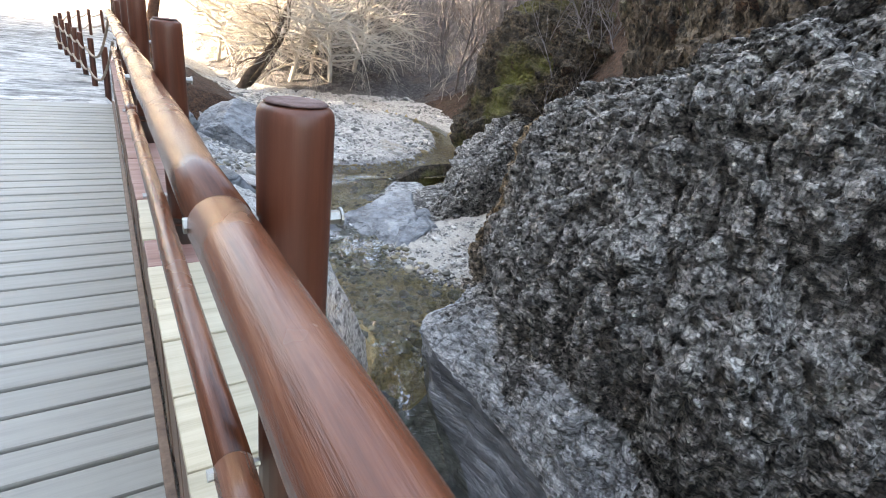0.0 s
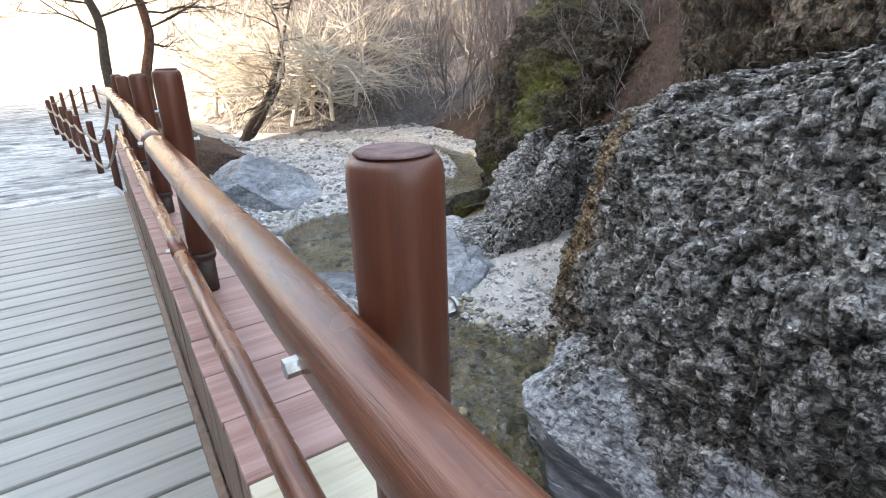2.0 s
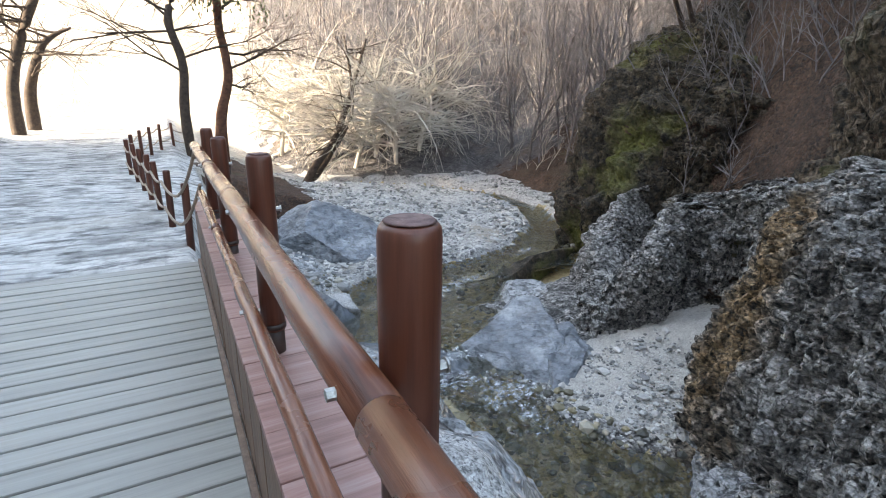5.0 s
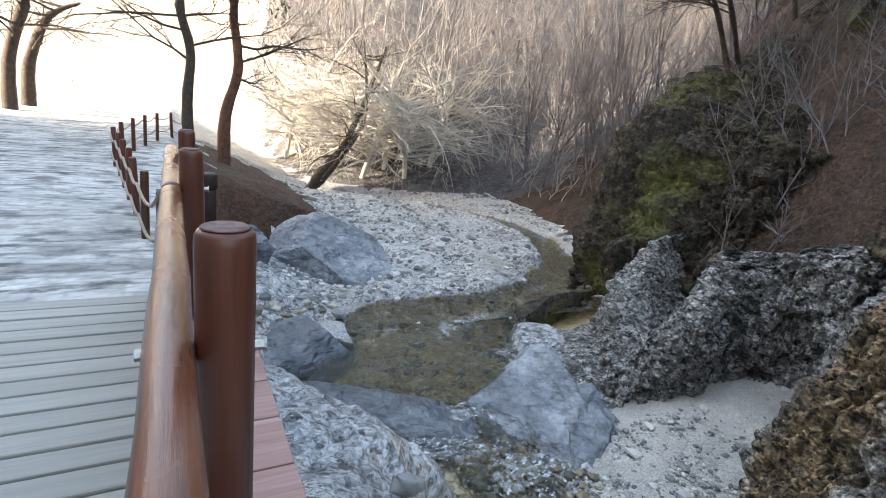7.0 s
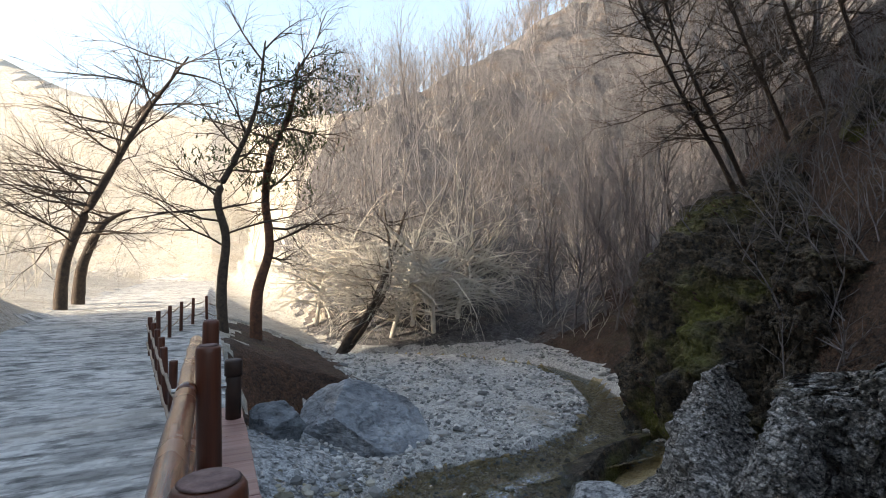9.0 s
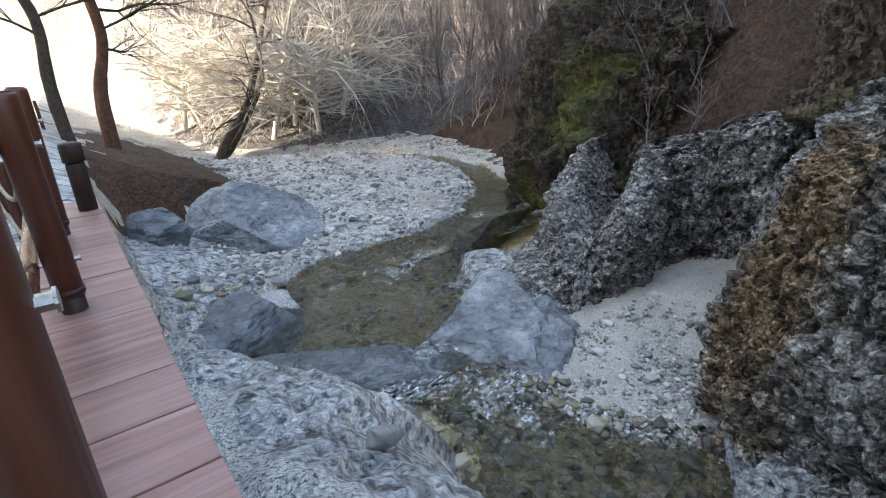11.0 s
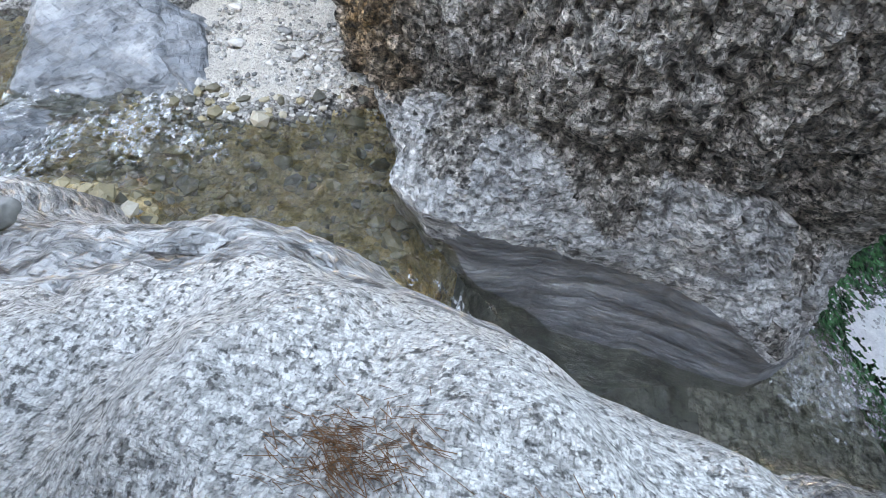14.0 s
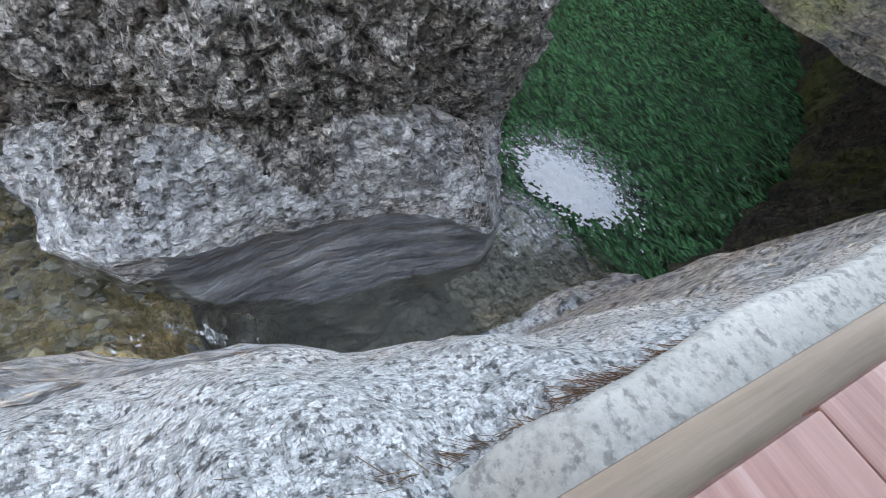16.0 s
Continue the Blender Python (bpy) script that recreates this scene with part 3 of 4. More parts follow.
def cliff_near():
    """The near face: a broken upper wall, a scoured apron at its foot and a smooth pothole worn under the apron's lip."""
    wall = [(12, -5.2, 4), (9, -3.4, 4), (7.2, -2.1, 3.6), (5.6, -0.8, 3.0), (4.6, 0.0, 2.4), (3.8, 0.75, 1.9), (3.25, 1.5, 1.4), (3.05, 2.3, 1.0), (3.1, 3.1, 0.75), (3.45, 4.0, 0.5), (3.85, 4.8, 0.38), (4.25, 5.35, 0.3), (4.9, 5.75, 0.2), (7.5, 5.9, 0.2)]
    foot_z = ((0, 0.7, 1.4, 2, 3, 4.2, 4.8, 5.4), (-3.8, -3.0, -2.5, -2.1, -1.95, -2.0, -2.25, -2.5))
    lip_out = ((0, 0.7, 1.2, 1.6, 1.95, 2.4, 3.0, 3.4, 3.75, 4.1, 4.5, 4.75, 5.2), (0.1, 0.15, 0.5, 0.62, 0.42, 0.24, 0.24, 0.42, 0.75, 0.9, 0.75, 0.35, 0.06))
    lip_z = ((0, 0.7, 1.2, 1.6, 1.95, 2.4, 3.0, 3.5, 3.9, 4.3, 4.6, 5.4), (-4.5, -4.1, -3.8, -3.45, -3.1, -2.95, -2.83, -2.72, -2.5, -2.55, -2.6, -2.65))
    upper = [(0, 0), (0.1, -0.06), (0.3, -0.08), (0.5, 0.05), (0.68, 0.15), (0.85, 0.4), (0.95, 0.7), (1.0, 1.2), (1.0, 2.6)]
    nu, nv, na, nb = 450, 180, 34, 40
    line, prof = catmull(wall, nu), catmull(upper, nv)
    s = Vector((3.0, 2.1, 0))
    verts, kinds = [], []
    for k, p in enumerate(line):
        a, b = line[max(k - 1, 0)], line[min(k + 1, nu)]
        d = Vector((b[0] - a[0], b[1] - a[1], 0)).normalized()
        nrm = Vector((d.y, -d.x, 0))
        x, y, top = p
        zf, out, zl = interp(y, foot_z), interp(y, lip_out), interp(y, lip_z)
        deep = -4.7 if y < 3.8 else -4.7 + 1.5 * smooth(3.8, 4.4, y)
        basin = math.exp(-((y - 2.8) / 0.75) ** 2)
        rows = []
        for j in range(nb):
            u = j / nb
            rows.append((deep + (zl - deep) * u, -out + basin * (0.1 * math.sin(math.pi * u) - 0.5 * (1 - u) ** 1.4), 0.06, 1))
        for j in range(na):
            u = j / na
            rows.append((zl + (zf - zl) * (u ** 0.8), -out * (1 - u) ** 0.9, 0.3 + 0.6 * u, 2))
        rows += [(zf + (top - zf) * h, back, 0.85 + 0.15 * min(1, h * 6), 0) for h, back in prof]
        for z, back, wild, kind in rows:
            q = Vector((x, y, z)) + nrm * min(back, 0.4) + nrm.lerp(Vector((1, -0.1, 0)), smooth(2.5, 4, y)) * max(0.0, back - 0.4)
            big = 0.2 * (fract(q * 0.55 + s, 3) + 0.5 * fract(q * 1.7 + s, 3))
            e = noise.voronoi(Vector((q.x * 0.9, q.y * 0.9, q.z * 0.4)) + s)[0]
            fine = rugged(Vector((q.x, q.y, q.z * 0.8)) + s) * 1.1 + 0.05 * fract(q * 5, 4) + 0.12 * min(1.0, (e[1] - e[0]) * 2) - 0.06
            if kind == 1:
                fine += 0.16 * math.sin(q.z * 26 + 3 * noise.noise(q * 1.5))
            calm = 1.0 if kind == 0 else 0.35
            q += (-nrm + Vector((0, 0, 0.35))) * (big * calm + fine * wild)
            verts.append(q)
            kinds.append(kind if y > 0.9 or kind == 0 else 2)
    m = nb + na + nv + 1
    faces = [(k * m + j, (k + 1) * m + j, (k + 1) * m + j + 1, k * m + j + 1) for k in range(nu) for j in range(m - 1)]
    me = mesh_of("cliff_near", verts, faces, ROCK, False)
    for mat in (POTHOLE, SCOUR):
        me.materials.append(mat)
    idx = []
    for f in faces:
        v, kind = verts[f[0]], kinds[f[0]]
        if kind == 0 and v.z < interp(v.y, foot_z) - 0.1 + 0.9 * noise.noise(v * 1.1) + 0.35 * noise.noise(v * 4):
            kind = 2
        if kind == 2 and noise.noise(v * 1.4 + Vector((5, 0, 0))) > 0.12 and v.z > interp(v.y, lip_z) + 0.25:
            kind = 0
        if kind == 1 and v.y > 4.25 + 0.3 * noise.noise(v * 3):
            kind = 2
        idx.append(kind)
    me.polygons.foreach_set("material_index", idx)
    me.polygons.foreach_set("use_smooth", [k == 1 for k in idx])
    return tagged(new("cliff_near", me), "grey broken conglomerate cliff over a scoured apron and pothole", "rock face", kind="structure")


cliff_near()
cliff("cliff_upper", "brown overhanging conglomerate cliff above the ledge",
      [(15, -8, -4, 8), (11.5, -4.6, -4, 8), (8.2, -1.6, -0.6, 7.5), (5.6, 0.9, -0.2, 7), (5.1, 2.3, -0.1, 6.5), (5.4, 3.8, -0.1, 5.8), (6.0, 5.1, -0.3, 4.6), (7.0, 6.1, -0.6, 3.0), (8.6, 6.8, -0.6, 2.6), (11, 7.2, 0, 4)],
      [(0, 0.9), (0.06, 0.35), (0.14, 0.0), (0.35, 0.05), (0.6, 0.3), (0.85, 0.8), (1.0, 1.6), (1.05, 4.0)], ROCK_BROWN, 0.4, 260, 150, 11.0, 0.22, (LITTER, MOSS))
cliff("cliff_far", "dark mossy cliff at the bend of the stream",
      [(10.5, 6.9, -2.5, 0.2), (8.6, 7.6, -2.5, 0.4), (7.7, 8.5, -2.6, 0.7), (7.6, 9.6, -2.7, 1.1), (7.85, 11.0, -2.8, 1.6), (8.2, 12.0, -2.8, 1.9), (9.0, 12.8, -2.7, 2.1), (11.5, 14.2, -2.5, 1.9)],
      [(0, -0.1), (0.3, 0.05), (0.6, 0.3), (0.82, 0.7), (1.0, 1.4), (1.12, 2.4), (1.3, 4)], MOSSY, 0.5, 260, 160, 21.0, 0.3, (LITTER, MOSS), 0.06, (0.95, -0.3, 0))
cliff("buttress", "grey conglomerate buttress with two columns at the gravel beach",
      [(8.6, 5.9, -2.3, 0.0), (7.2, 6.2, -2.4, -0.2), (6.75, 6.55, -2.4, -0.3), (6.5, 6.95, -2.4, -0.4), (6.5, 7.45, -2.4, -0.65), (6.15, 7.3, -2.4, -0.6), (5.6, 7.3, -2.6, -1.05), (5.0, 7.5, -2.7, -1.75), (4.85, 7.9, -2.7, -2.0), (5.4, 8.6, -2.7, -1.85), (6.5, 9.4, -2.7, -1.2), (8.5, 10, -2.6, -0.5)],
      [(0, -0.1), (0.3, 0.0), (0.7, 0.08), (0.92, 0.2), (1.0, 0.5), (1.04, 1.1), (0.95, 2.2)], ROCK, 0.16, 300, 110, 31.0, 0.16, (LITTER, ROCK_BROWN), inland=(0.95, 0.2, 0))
# Dark rock colour stands in for the shade of the cave.
cliff("cliff_pool", "smooth rock wall around the plunge pool, darkened for cave shade",
      [(0.9, -0.6, -6, -1.2), (1.2, -2.4, -6, -0.6), (1.3, -3.8, -6, -0.3), (1.75, -5.2, -6, 0.3), (3.6, -8.2, -6, 1.5), (7.0, -11.5, -6, 3), (11, -11.5, -6, 4), (14, -8, -6, 5)][::-1],
      [(0, 1.0), (0.25, 0.9), (0.5, 0.35), (0.75, -0.6), (0.95, -1.1), (1.0, -0.6), (1.04, 2.5)], MOSSY, 0.3, 160, 80, 41.0)


# ---- boulders ----
def boulder(name, label, at, size, turn, mat, seed, cuts=17, detail=5, grow=1.25, top=0.6, group="", planes=None, rug=0.25):
    """An angular stone: a ball cut by planes, cracked and worn."""
    rng = random.Random(seed)
    bm = bmesh.new()
    bmesh.ops.create_icosphere(bm, subdivisions=detail, radius=1.0)
    planes = [(Vector(n).normalized(), d) for n, d in planes] if planes else [(Vector((0.08, 0.05, 1)).normalized(), top)]
    for k in range(cuts):
        n = Vector((rng.uniform(-1, 1), rng.uniform(-1, 1), rng.uniform(-0.4, 1))).normalized()
        planes.append((n, rng.uniform(0.34, 0.72) if cuts > 8 else rng.uniform(0.6, 0.85)))
    for v in bm.verts:
        p = v.co.copy()
        for n, d in planes:
            o = p.dot(n) - d
            if o > 0:
                p -= n * o
        v.co = Vector((p.x * size[0], p.y * size[1], p.z * size[2])) * grow
        s = min(size)
        w = v.co + Vector((seed, 0, 0))
        v.co += p.normalized() * (0.08 * s * fract(w * 1.3, 3) + 0.04 * s * fract(w * 6, 3) + rug * (rugged(w) - 0.06))
    me = bpy.data.meshes.new(name)
    bm.to_mesh(me)
    bm.free()
    me.materials.append(mat)
    me.polygons.foreach_set("use_smooth", [True] * len(me.polygons))
    ob = tagged(new(name, me), label, "rock", group)
    ob.matrix_basis = pose(*at, *turn)
    return ob


boulder("boulder", "large blue-grey slate boulder tilted on the gravel", (2.6, 13.35, -2.3), (1.4, 1.3, 0.85), (0, 0, 0), SLAB, 9, 6, 6, planes=(((0.4, -0.5, 0.77), 0.42), ((-0.7, -0.7, 0.05), 0.5), ((0.95, -0.1, 0.2), 0.75), ((0.3, -0.9, 0.1), 0.72), ((-0.9, 0.3, 0.2), 0.75)), rug=0.24)
boulder("boulder", "dark angular boulder on the pale bank", (0.95, 13.0, -1.72), (0.58, 0.5, 0.5), (0, 10, 30), DARK_SLATE, 8)
boulder("boulder", "small dark stone beside the tilted boulder", (1.7, 12.5, -2.3), (0.35, 0.3, 0.22), (0, 0, 60), DARK_SLATE, 18, 17, 4)
boulder("boulder", "blue-grey flat-topped boulder at the pool's edge", (1.28, 10.15, -2.42), (0.72, 0.66, 0.48), (0, 0, 0), DARK_SLATE, 12, 5, planes=(((-0.1, -0.25, 0.96), 0.4), ((0.5, -0.8, 0.35), 0.55), ((0.8, 0.2, 0.5), 0.6)), rug=0.07)
boulder("boulder", "pale layered rock beside the blue-grey boulder", (1.95, 10.6, -2.5), (0.5, 0.7, 0.3), (0, 6, 40), SHELF, 14, 17, 4)
boulder("boulder", "low flat grey slab at the water's edge", (2.2, 12.5, -2.5), (1.2, 0.5, 0.22), (0, 0, -12), SHELF, 15, 17, 4)
boulder("rock_slab", "smooth blue-grey slate slab sloping into the stream", (3.95, 8.15, -2.62), (1.35, 1.35, 0.62), (5, -8, -25), SLAB, 22, 17, 6, top=0.3, rug=0.12)
boulder("rock_slab", "smooth blue-grey slab with a crack beside the gravel", (4.2, 7.4, -2.58), (1.1, 0.65, 0.5), (4, -10, 30), SLAB, 27, 17, 6, top=0.3, rug=0.12)
boulder("rock_slab", "pale rough slab running back to the buttress", (4.9, 9.15, -2.6), (1.5, 0.9, 0.5), (0, -5, 42), SCOUR, 29, 17, 6, top=0.3)
boulder("rock_ledge", "low dark rounded ledge across the stream", (1.9, 8.62, -2.6), (1.25, 0.42, 0.26), (0, 0, -27), DARK_SLATE, 33, 8, 5, rug=0.08)
boulder("rock_ledge", "low dark wet ledge with water flowing over", (2.75, 8.3, -2.68), (0.75, 0.3, 0.2), (0, 0, 0), DARK_SLATE, 35, 17, 4)
boulder("rock_ledge", "low dark mossy rock at the cliff's foot", (6.2, 10.75, -2.5), (1.9, 0.4, 0.3), (0, -4, 20), MOSSY, 37, 17, 5)
boulder("stone", "flat grey slab of slate lying on the shelf", (1.02, 4.95, -0.98), (0.09, 0.16, 0.05), (0, 22, 20), SCOUR, 41, 9, 4)
boulder("stone", "small olive stone resting in a dip of the shelf", (1.1, 6.0, -1.25), (0.12, 0.08, 0.07), (0, 20, 0), STONE, 43, 9, 4)


def outcrops():
    """Mossy rocks that break through the leaf litter of the slope."""
    rng = random.Random(51)
    for k in range(11):
        x, y = rng.uniform(8.2, 12.5), rng.uniform(6.8, 11.5)
        size = rng.uniform(0.35, 0.85)
        boulder("outcrop", "dark mossy rock in the leaf-strewn slope", (x, y, ground_height(x, y) + 0.05), (size, size * 0.8, size * 0.75), (0, -25, rng.uniform(0, 180)), ROCK_BROWN if k % 3 else MOSSY, 200 + k, 17, 5, group="rocks of the slope")


outcrops()


# ---- trees ----
def branch(V, F, p, d, length, r, depth, rng, sides, bend, droop, kids, spread_angle):
    """A limb of tapering pieces with side limbs, written into V and F."""
    n = 5 if depth > 1 else 4
    q, way = Vector(p), Vector(d).normalized()
    ring0 = None
    for k in range(n + 1):
        rr = r * (1 - 0.75 * k / n)
        a = way.cross(Vector((0.3, 0.2, 1)) if abs(way.z) < 0.9 else Vector((1, 0, 0))).normalized()
        b = way.cross(a)
        i0 = len(V)
        for s in range(sides):
            w = 2 * math.pi * s / sides
            V.append(q + (a * math.cos(w) + b * math.sin(w)) * rr)
        if ring0 is not None:
            for s in range(sides):
                F.append((ring0 + s, ring0 + (s + 1) % sides, i0 + (s + 1) % sides, i0 + s))
        ring0 = i0
        if depth > 0 and k >= 1:
            for _ in range(kids if k < n else kids + 1):
                turn = Vector((rng.gauss(0, 1), rng.gauss(0, 1), rng.gauss(0, 0.6))).normalized()
                kd = (way + turn * spread_angle).normalized()
                branch(V, F, q, kd, length * rng.uniform(0.38, 0.68), rr * 0.62, depth - 1, rng, max(3, sides - 1), bend, droop, kids, spread_angle)
        way = (way + Vector((rng.gauss(0, bend), rng.gauss(0, bend), rng.gauss(0, bend) + droop))).normalized()
        q = q + way * (length / n)
    return q


def limb_line(bm, pts, radii, sides=9):
    line = catmull([(*p, r) for p, r in zip(pts, radii)], len(pts) * 5)
    return tube(bm, [c[:3] for c in line], [max(0.006, c[3]) for c in line], sides, 0.02)


def tree(name, label, at, trunk, radii, twigs, seed, bark, twig_mat, reach=1.6, kids=1, depth=2, droop=0.0, needles=0, group=""):
    """Trunk along given points; limbs spring from its upper part; needles: pads of pine foliage."""
    rng = random.Random(seed)
    t = thing(name, label, "tree", group, at=at)
    part("trunk", limb_line(bmesh.new(), trunk, radii), bark, t, smooth=True)
    V, F = [], []
    line = catmull(trunk, 40)
    for k in range(twigs):
        u = int(40 * (0.3 + 0.7 * (k + rng.random()) / twigs))
        p = Vector(line[min(u, 40)])
        d = Vector((rng.gauss(0, 1), rng.gauss(0, 1), rng.uniform(-0.1, 0.9)))
        branch(V, F, p, d, reach * rng.uniform(0.6, 1.2), radii[-1] * 0.9 + 0.012, depth, rng, 4, 0.16, droop, kids, 0.8)
    crown = new("crown", mesh_of("crown", V, F, twig_mat))
    crown.parent = t
    crown["label"] = "bare twigs"
    if needles:
        NV, NF = [], []
        for k in range(needles):
            u = rng.uniform(0.55, 1.0)
            c = Vector(line[int(u * 40)]) + Vector((rng.gauss(0, 0.9), rng.gauss(0, 0.9), rng.gauss(0.1, 0.35)))
            for _ in range(60):
                o = c + Vector((rng.gauss(0, 0.32), rng.gauss(0, 0.32), rng.gauss(0, 0.12)))
                dd = Vector((rng.gauss(0, 1), rng.gauss(0, 1), rng.gauss(0.4, 0.5))).normalized() * 0.22
                sd = dd.cross(Vector((0, 0, 1))).normalized() * 0.026
                i = len(NV)
                NV += [o - sd, o + sd, o + dd]
                NF.append((i, i + 1, i + 2))
        nd = new("foliage", mesh_of("foliage", NV, NF, NEEDLE, False))
        nd.parent = t
        nd["label"] = "dark green pine needles in pads"
    return t


def polar(az, dist, z):
    return (dist * math.sin(radians(az)), 3.75 + dist * math.cos(radians(az)), z)


tree("tree", "dark bare tree with a curved forked trunk by the fence", polar(1.2, 13.5, -0.55), [(0, 0, -0.3), (-0.05, 0, 1.0), (0.05, 0, 2.2), (-0.15, 0, 3.2), (0.25, 0.2, 4.2), (0.75, 0.3, 5.6), (1.0, 0.5, 7.5)], [0.13, 0.12, 0.1, 0.09, 0.075, 0.05, 0.02], 18, 3, BARK, BARK, 2.2, 2)
tree("pine_tree", "red-barked pine with thin dark green pads", polar(4.3, 14.5, -0.75), [(0, 0, -0.4), (0.05, 0, 1.0), (0.35, 0, 2.2), (0.25, 0.1, 3.6), (0.4, 0.1, 4.8), (0.9, 0.2, 6.0), (1.2, 0.4, 7.6)], [0.17, 0.15, 0.12, 0.11, 0.1, 0.07, 0.03], 14, 7, TRUNK_RED, BARK, 2.0, 2, needles=48)
tree("tree", "leaning bare tree at the gravel bar", polar(12.6, 17.8, -2.05), [(0, 0, -0.3), (0.55, 0, 0.6), (1.3, 0.1, 1.5), (1.7, 0.1, 2.4), (2.2, 0.2, 3.6), (2.7, 0.3, 5.0)], [0.17, 0.14, 0.12, 0.1, 0.07, 0.03], 10, 11, BARK, BARK, 1.9)
tree("tree", "bare tree with a leaning second stem at the gravel bar", polar(13.1, 18.0, -2.0), [(0, 0, -0.3), (0.9, 0.1, 0.8), (1.8, 0.2, 2.2), (1.9, 0.2, 3.5), (1.7, 0.2, 5.0)], [0.13, 0.11, 0.08, 0.06, 0.025], 8, 13, BARK, BARK, 1.6)
tree("tree", "large dark tree leaning over the path", polar(-12.5, 20, -0.4), [(0, 0, -0.3), (0.1, 0, 1.4), (0.5, 0, 2.8), (1.3, -0.2, 4.4), (2.2, -0.4, 6.2), (3.6, -0.6, 8.5)], [0.2, 0.17, 0.15, 0.12, 0.08, 0.03], 30, 17, BARK, BARK, 3.4, 2)
tree("tree", "short dark tree stem beside the path", polar(-11.2, 22, -0.3), [(0, 0, -0.3), (0.1, 0, 1.2), (0.5, 0, 2.4), (0.9, 0, 3.0), (1.6, 0, 3.4)], [0.22, 0.18, 0.14, 0.1, 0.04], 8, 19, BARK, BARK, 1.6)
for k, (az, dist, lean) in enumerate(((16, 20.5, 0.3), (18.5, 19.5, 0.5), (21, 20.2, 0.2), (23.5, 19.6, -0.2), (14, 22.5, 0.0), (26, 20.6, 0.3), (10.5, 22, 0.2))):
    z = ground_height(*polar(az, dist, 0)[:2])
    tree("shrub_tree", "pale many-branched bare shrub tree in sunlight", polar(az, dist, z), [(0, 0, -0.3), (lean * 0.5, -0.2, 0.8), (lean, -0.4, 1.7), (lean * 1.8, -0.7, 2.8)], [0.1, 0.085, 0.07, 0.045], 34, 60 + k, TWIG_SUNLIT, TWIG_SUNLIT, 2.6, 1, 2, -0.04, group="pale shrubs on the far bank")
for k, (az, dist, z, dx) in enumerate(((56.5, 13.2, 2.0, -3.0), (57.2, 13.3, 2.0, -2.5), (60.5, 15, 3.2, -2.3), (63, 15.5, 3.9, -1.9), (66, 15.2, 4.2, -1.6))):
    tree("tree", "slim dark bare tree rooted on the cliff top", polar(az, dist, z), [(0, 0, -0.5), (dx * 0.35, 0.1, 1.2), (dx * 0.7, 0.2, 2.6), (dx, 0.3, 4.2), (dx * 1.1, 0.4, 6.0)], [0.065, 0.055, 0.045, 0.03, 0.012], 30, 80 + k, BARK, BARK, 1.7, 2, group="slim trees on the cliff")


def far_woods(total, mat, seed, label, pale=False):
    """The bare woods on the slopes."""
    rng = random.Random(seed)
    V, F = [], []
    count = 0
    while count < total:
        if pale:
            az, dist = rng.uniform(-48, 12), rng.uniform(38, 95)
        else:
            az = rng.uniform(8, 84) if rng.random() < 0.35 else rng.uniform(8, 62)
            dist = 16 + 95 * rng.random() ** 1.35
        x, y, _ = polar(az, dist, 0)
        if hill(x, y) < 0.7 or (az > 42 and dist < 17):
            continue
        z = ground_height(x, y) - 0.3
        hgt = rng.uniform(3.0, 6.5)
        n0 = len(V)
        d = Vector((rng.gauss(0, 0.12), rng.gauss(0, 0.12), 1))
        branch(V, F, (x, y, z), d, hgt, 0.03 + hgt * 0.006, 2 if dist < 42 else 1, rng, 4 if dist < 30 else 3, 0.09, 0.02, 2 if dist < 42 else 4, 0.62)
        count += 1
    return tagged(new("far_woods", mesh_of("far_woods", V, F, mat)), label, "woods", kind="stuff")


def brush(total, near, mat, seed, label):
    """Dry stems and saplings low on the slopes and the cliffs."""
    rng = random.Random(seed)
    deps = bpy.context.evaluated_depsgraph_get()
    V, F = [], []
    count = 0
    while count < total:
        az, dist = (rng.uniform(44, 86), rng.uniform(9, 24)) if near else (rng.uniform(-20, 42), rng.uniform(17, 42))
        x, y, _ = polar(az, dist, 0)
        if hill(x, y) < 0.3:
            continue
        hit, spot, *_ = scene.ray_cast(deps, Vector((x, y, 60)), Vector((0, 0, -1)))
        z = (spot.z if hit else ground_height(x, y)) - 0.1
        d = Vector((rng.gauss(0, 0.4), rng.gauss(0, 0.4), 1))
        branch(V, F, (x, y, z), d, rng.uniform(0.6, 1.7), 0.018, 1, rng, 3, 0.15, 0.0, 2, 0.7)
        count += 1
    return tagged(new("brush", mesh_of("brush", V, F, mat)), label, "brush", kind="stuff")


brush(600, False, TWIG_SUNLIT, 33, "dry brush and saplings on the far slope, paled for sunlight")
brush(900, True, TWIG, 34, "grey-brown undergrowth on the leaf-strewn slope")
far_woods(800, TWIG, 21, "bare grey-brown winter woods on the slopes")
far_woods(260, TWIG_SUNLIT, 22, "pale sunlit winter woods beyond the path", True)


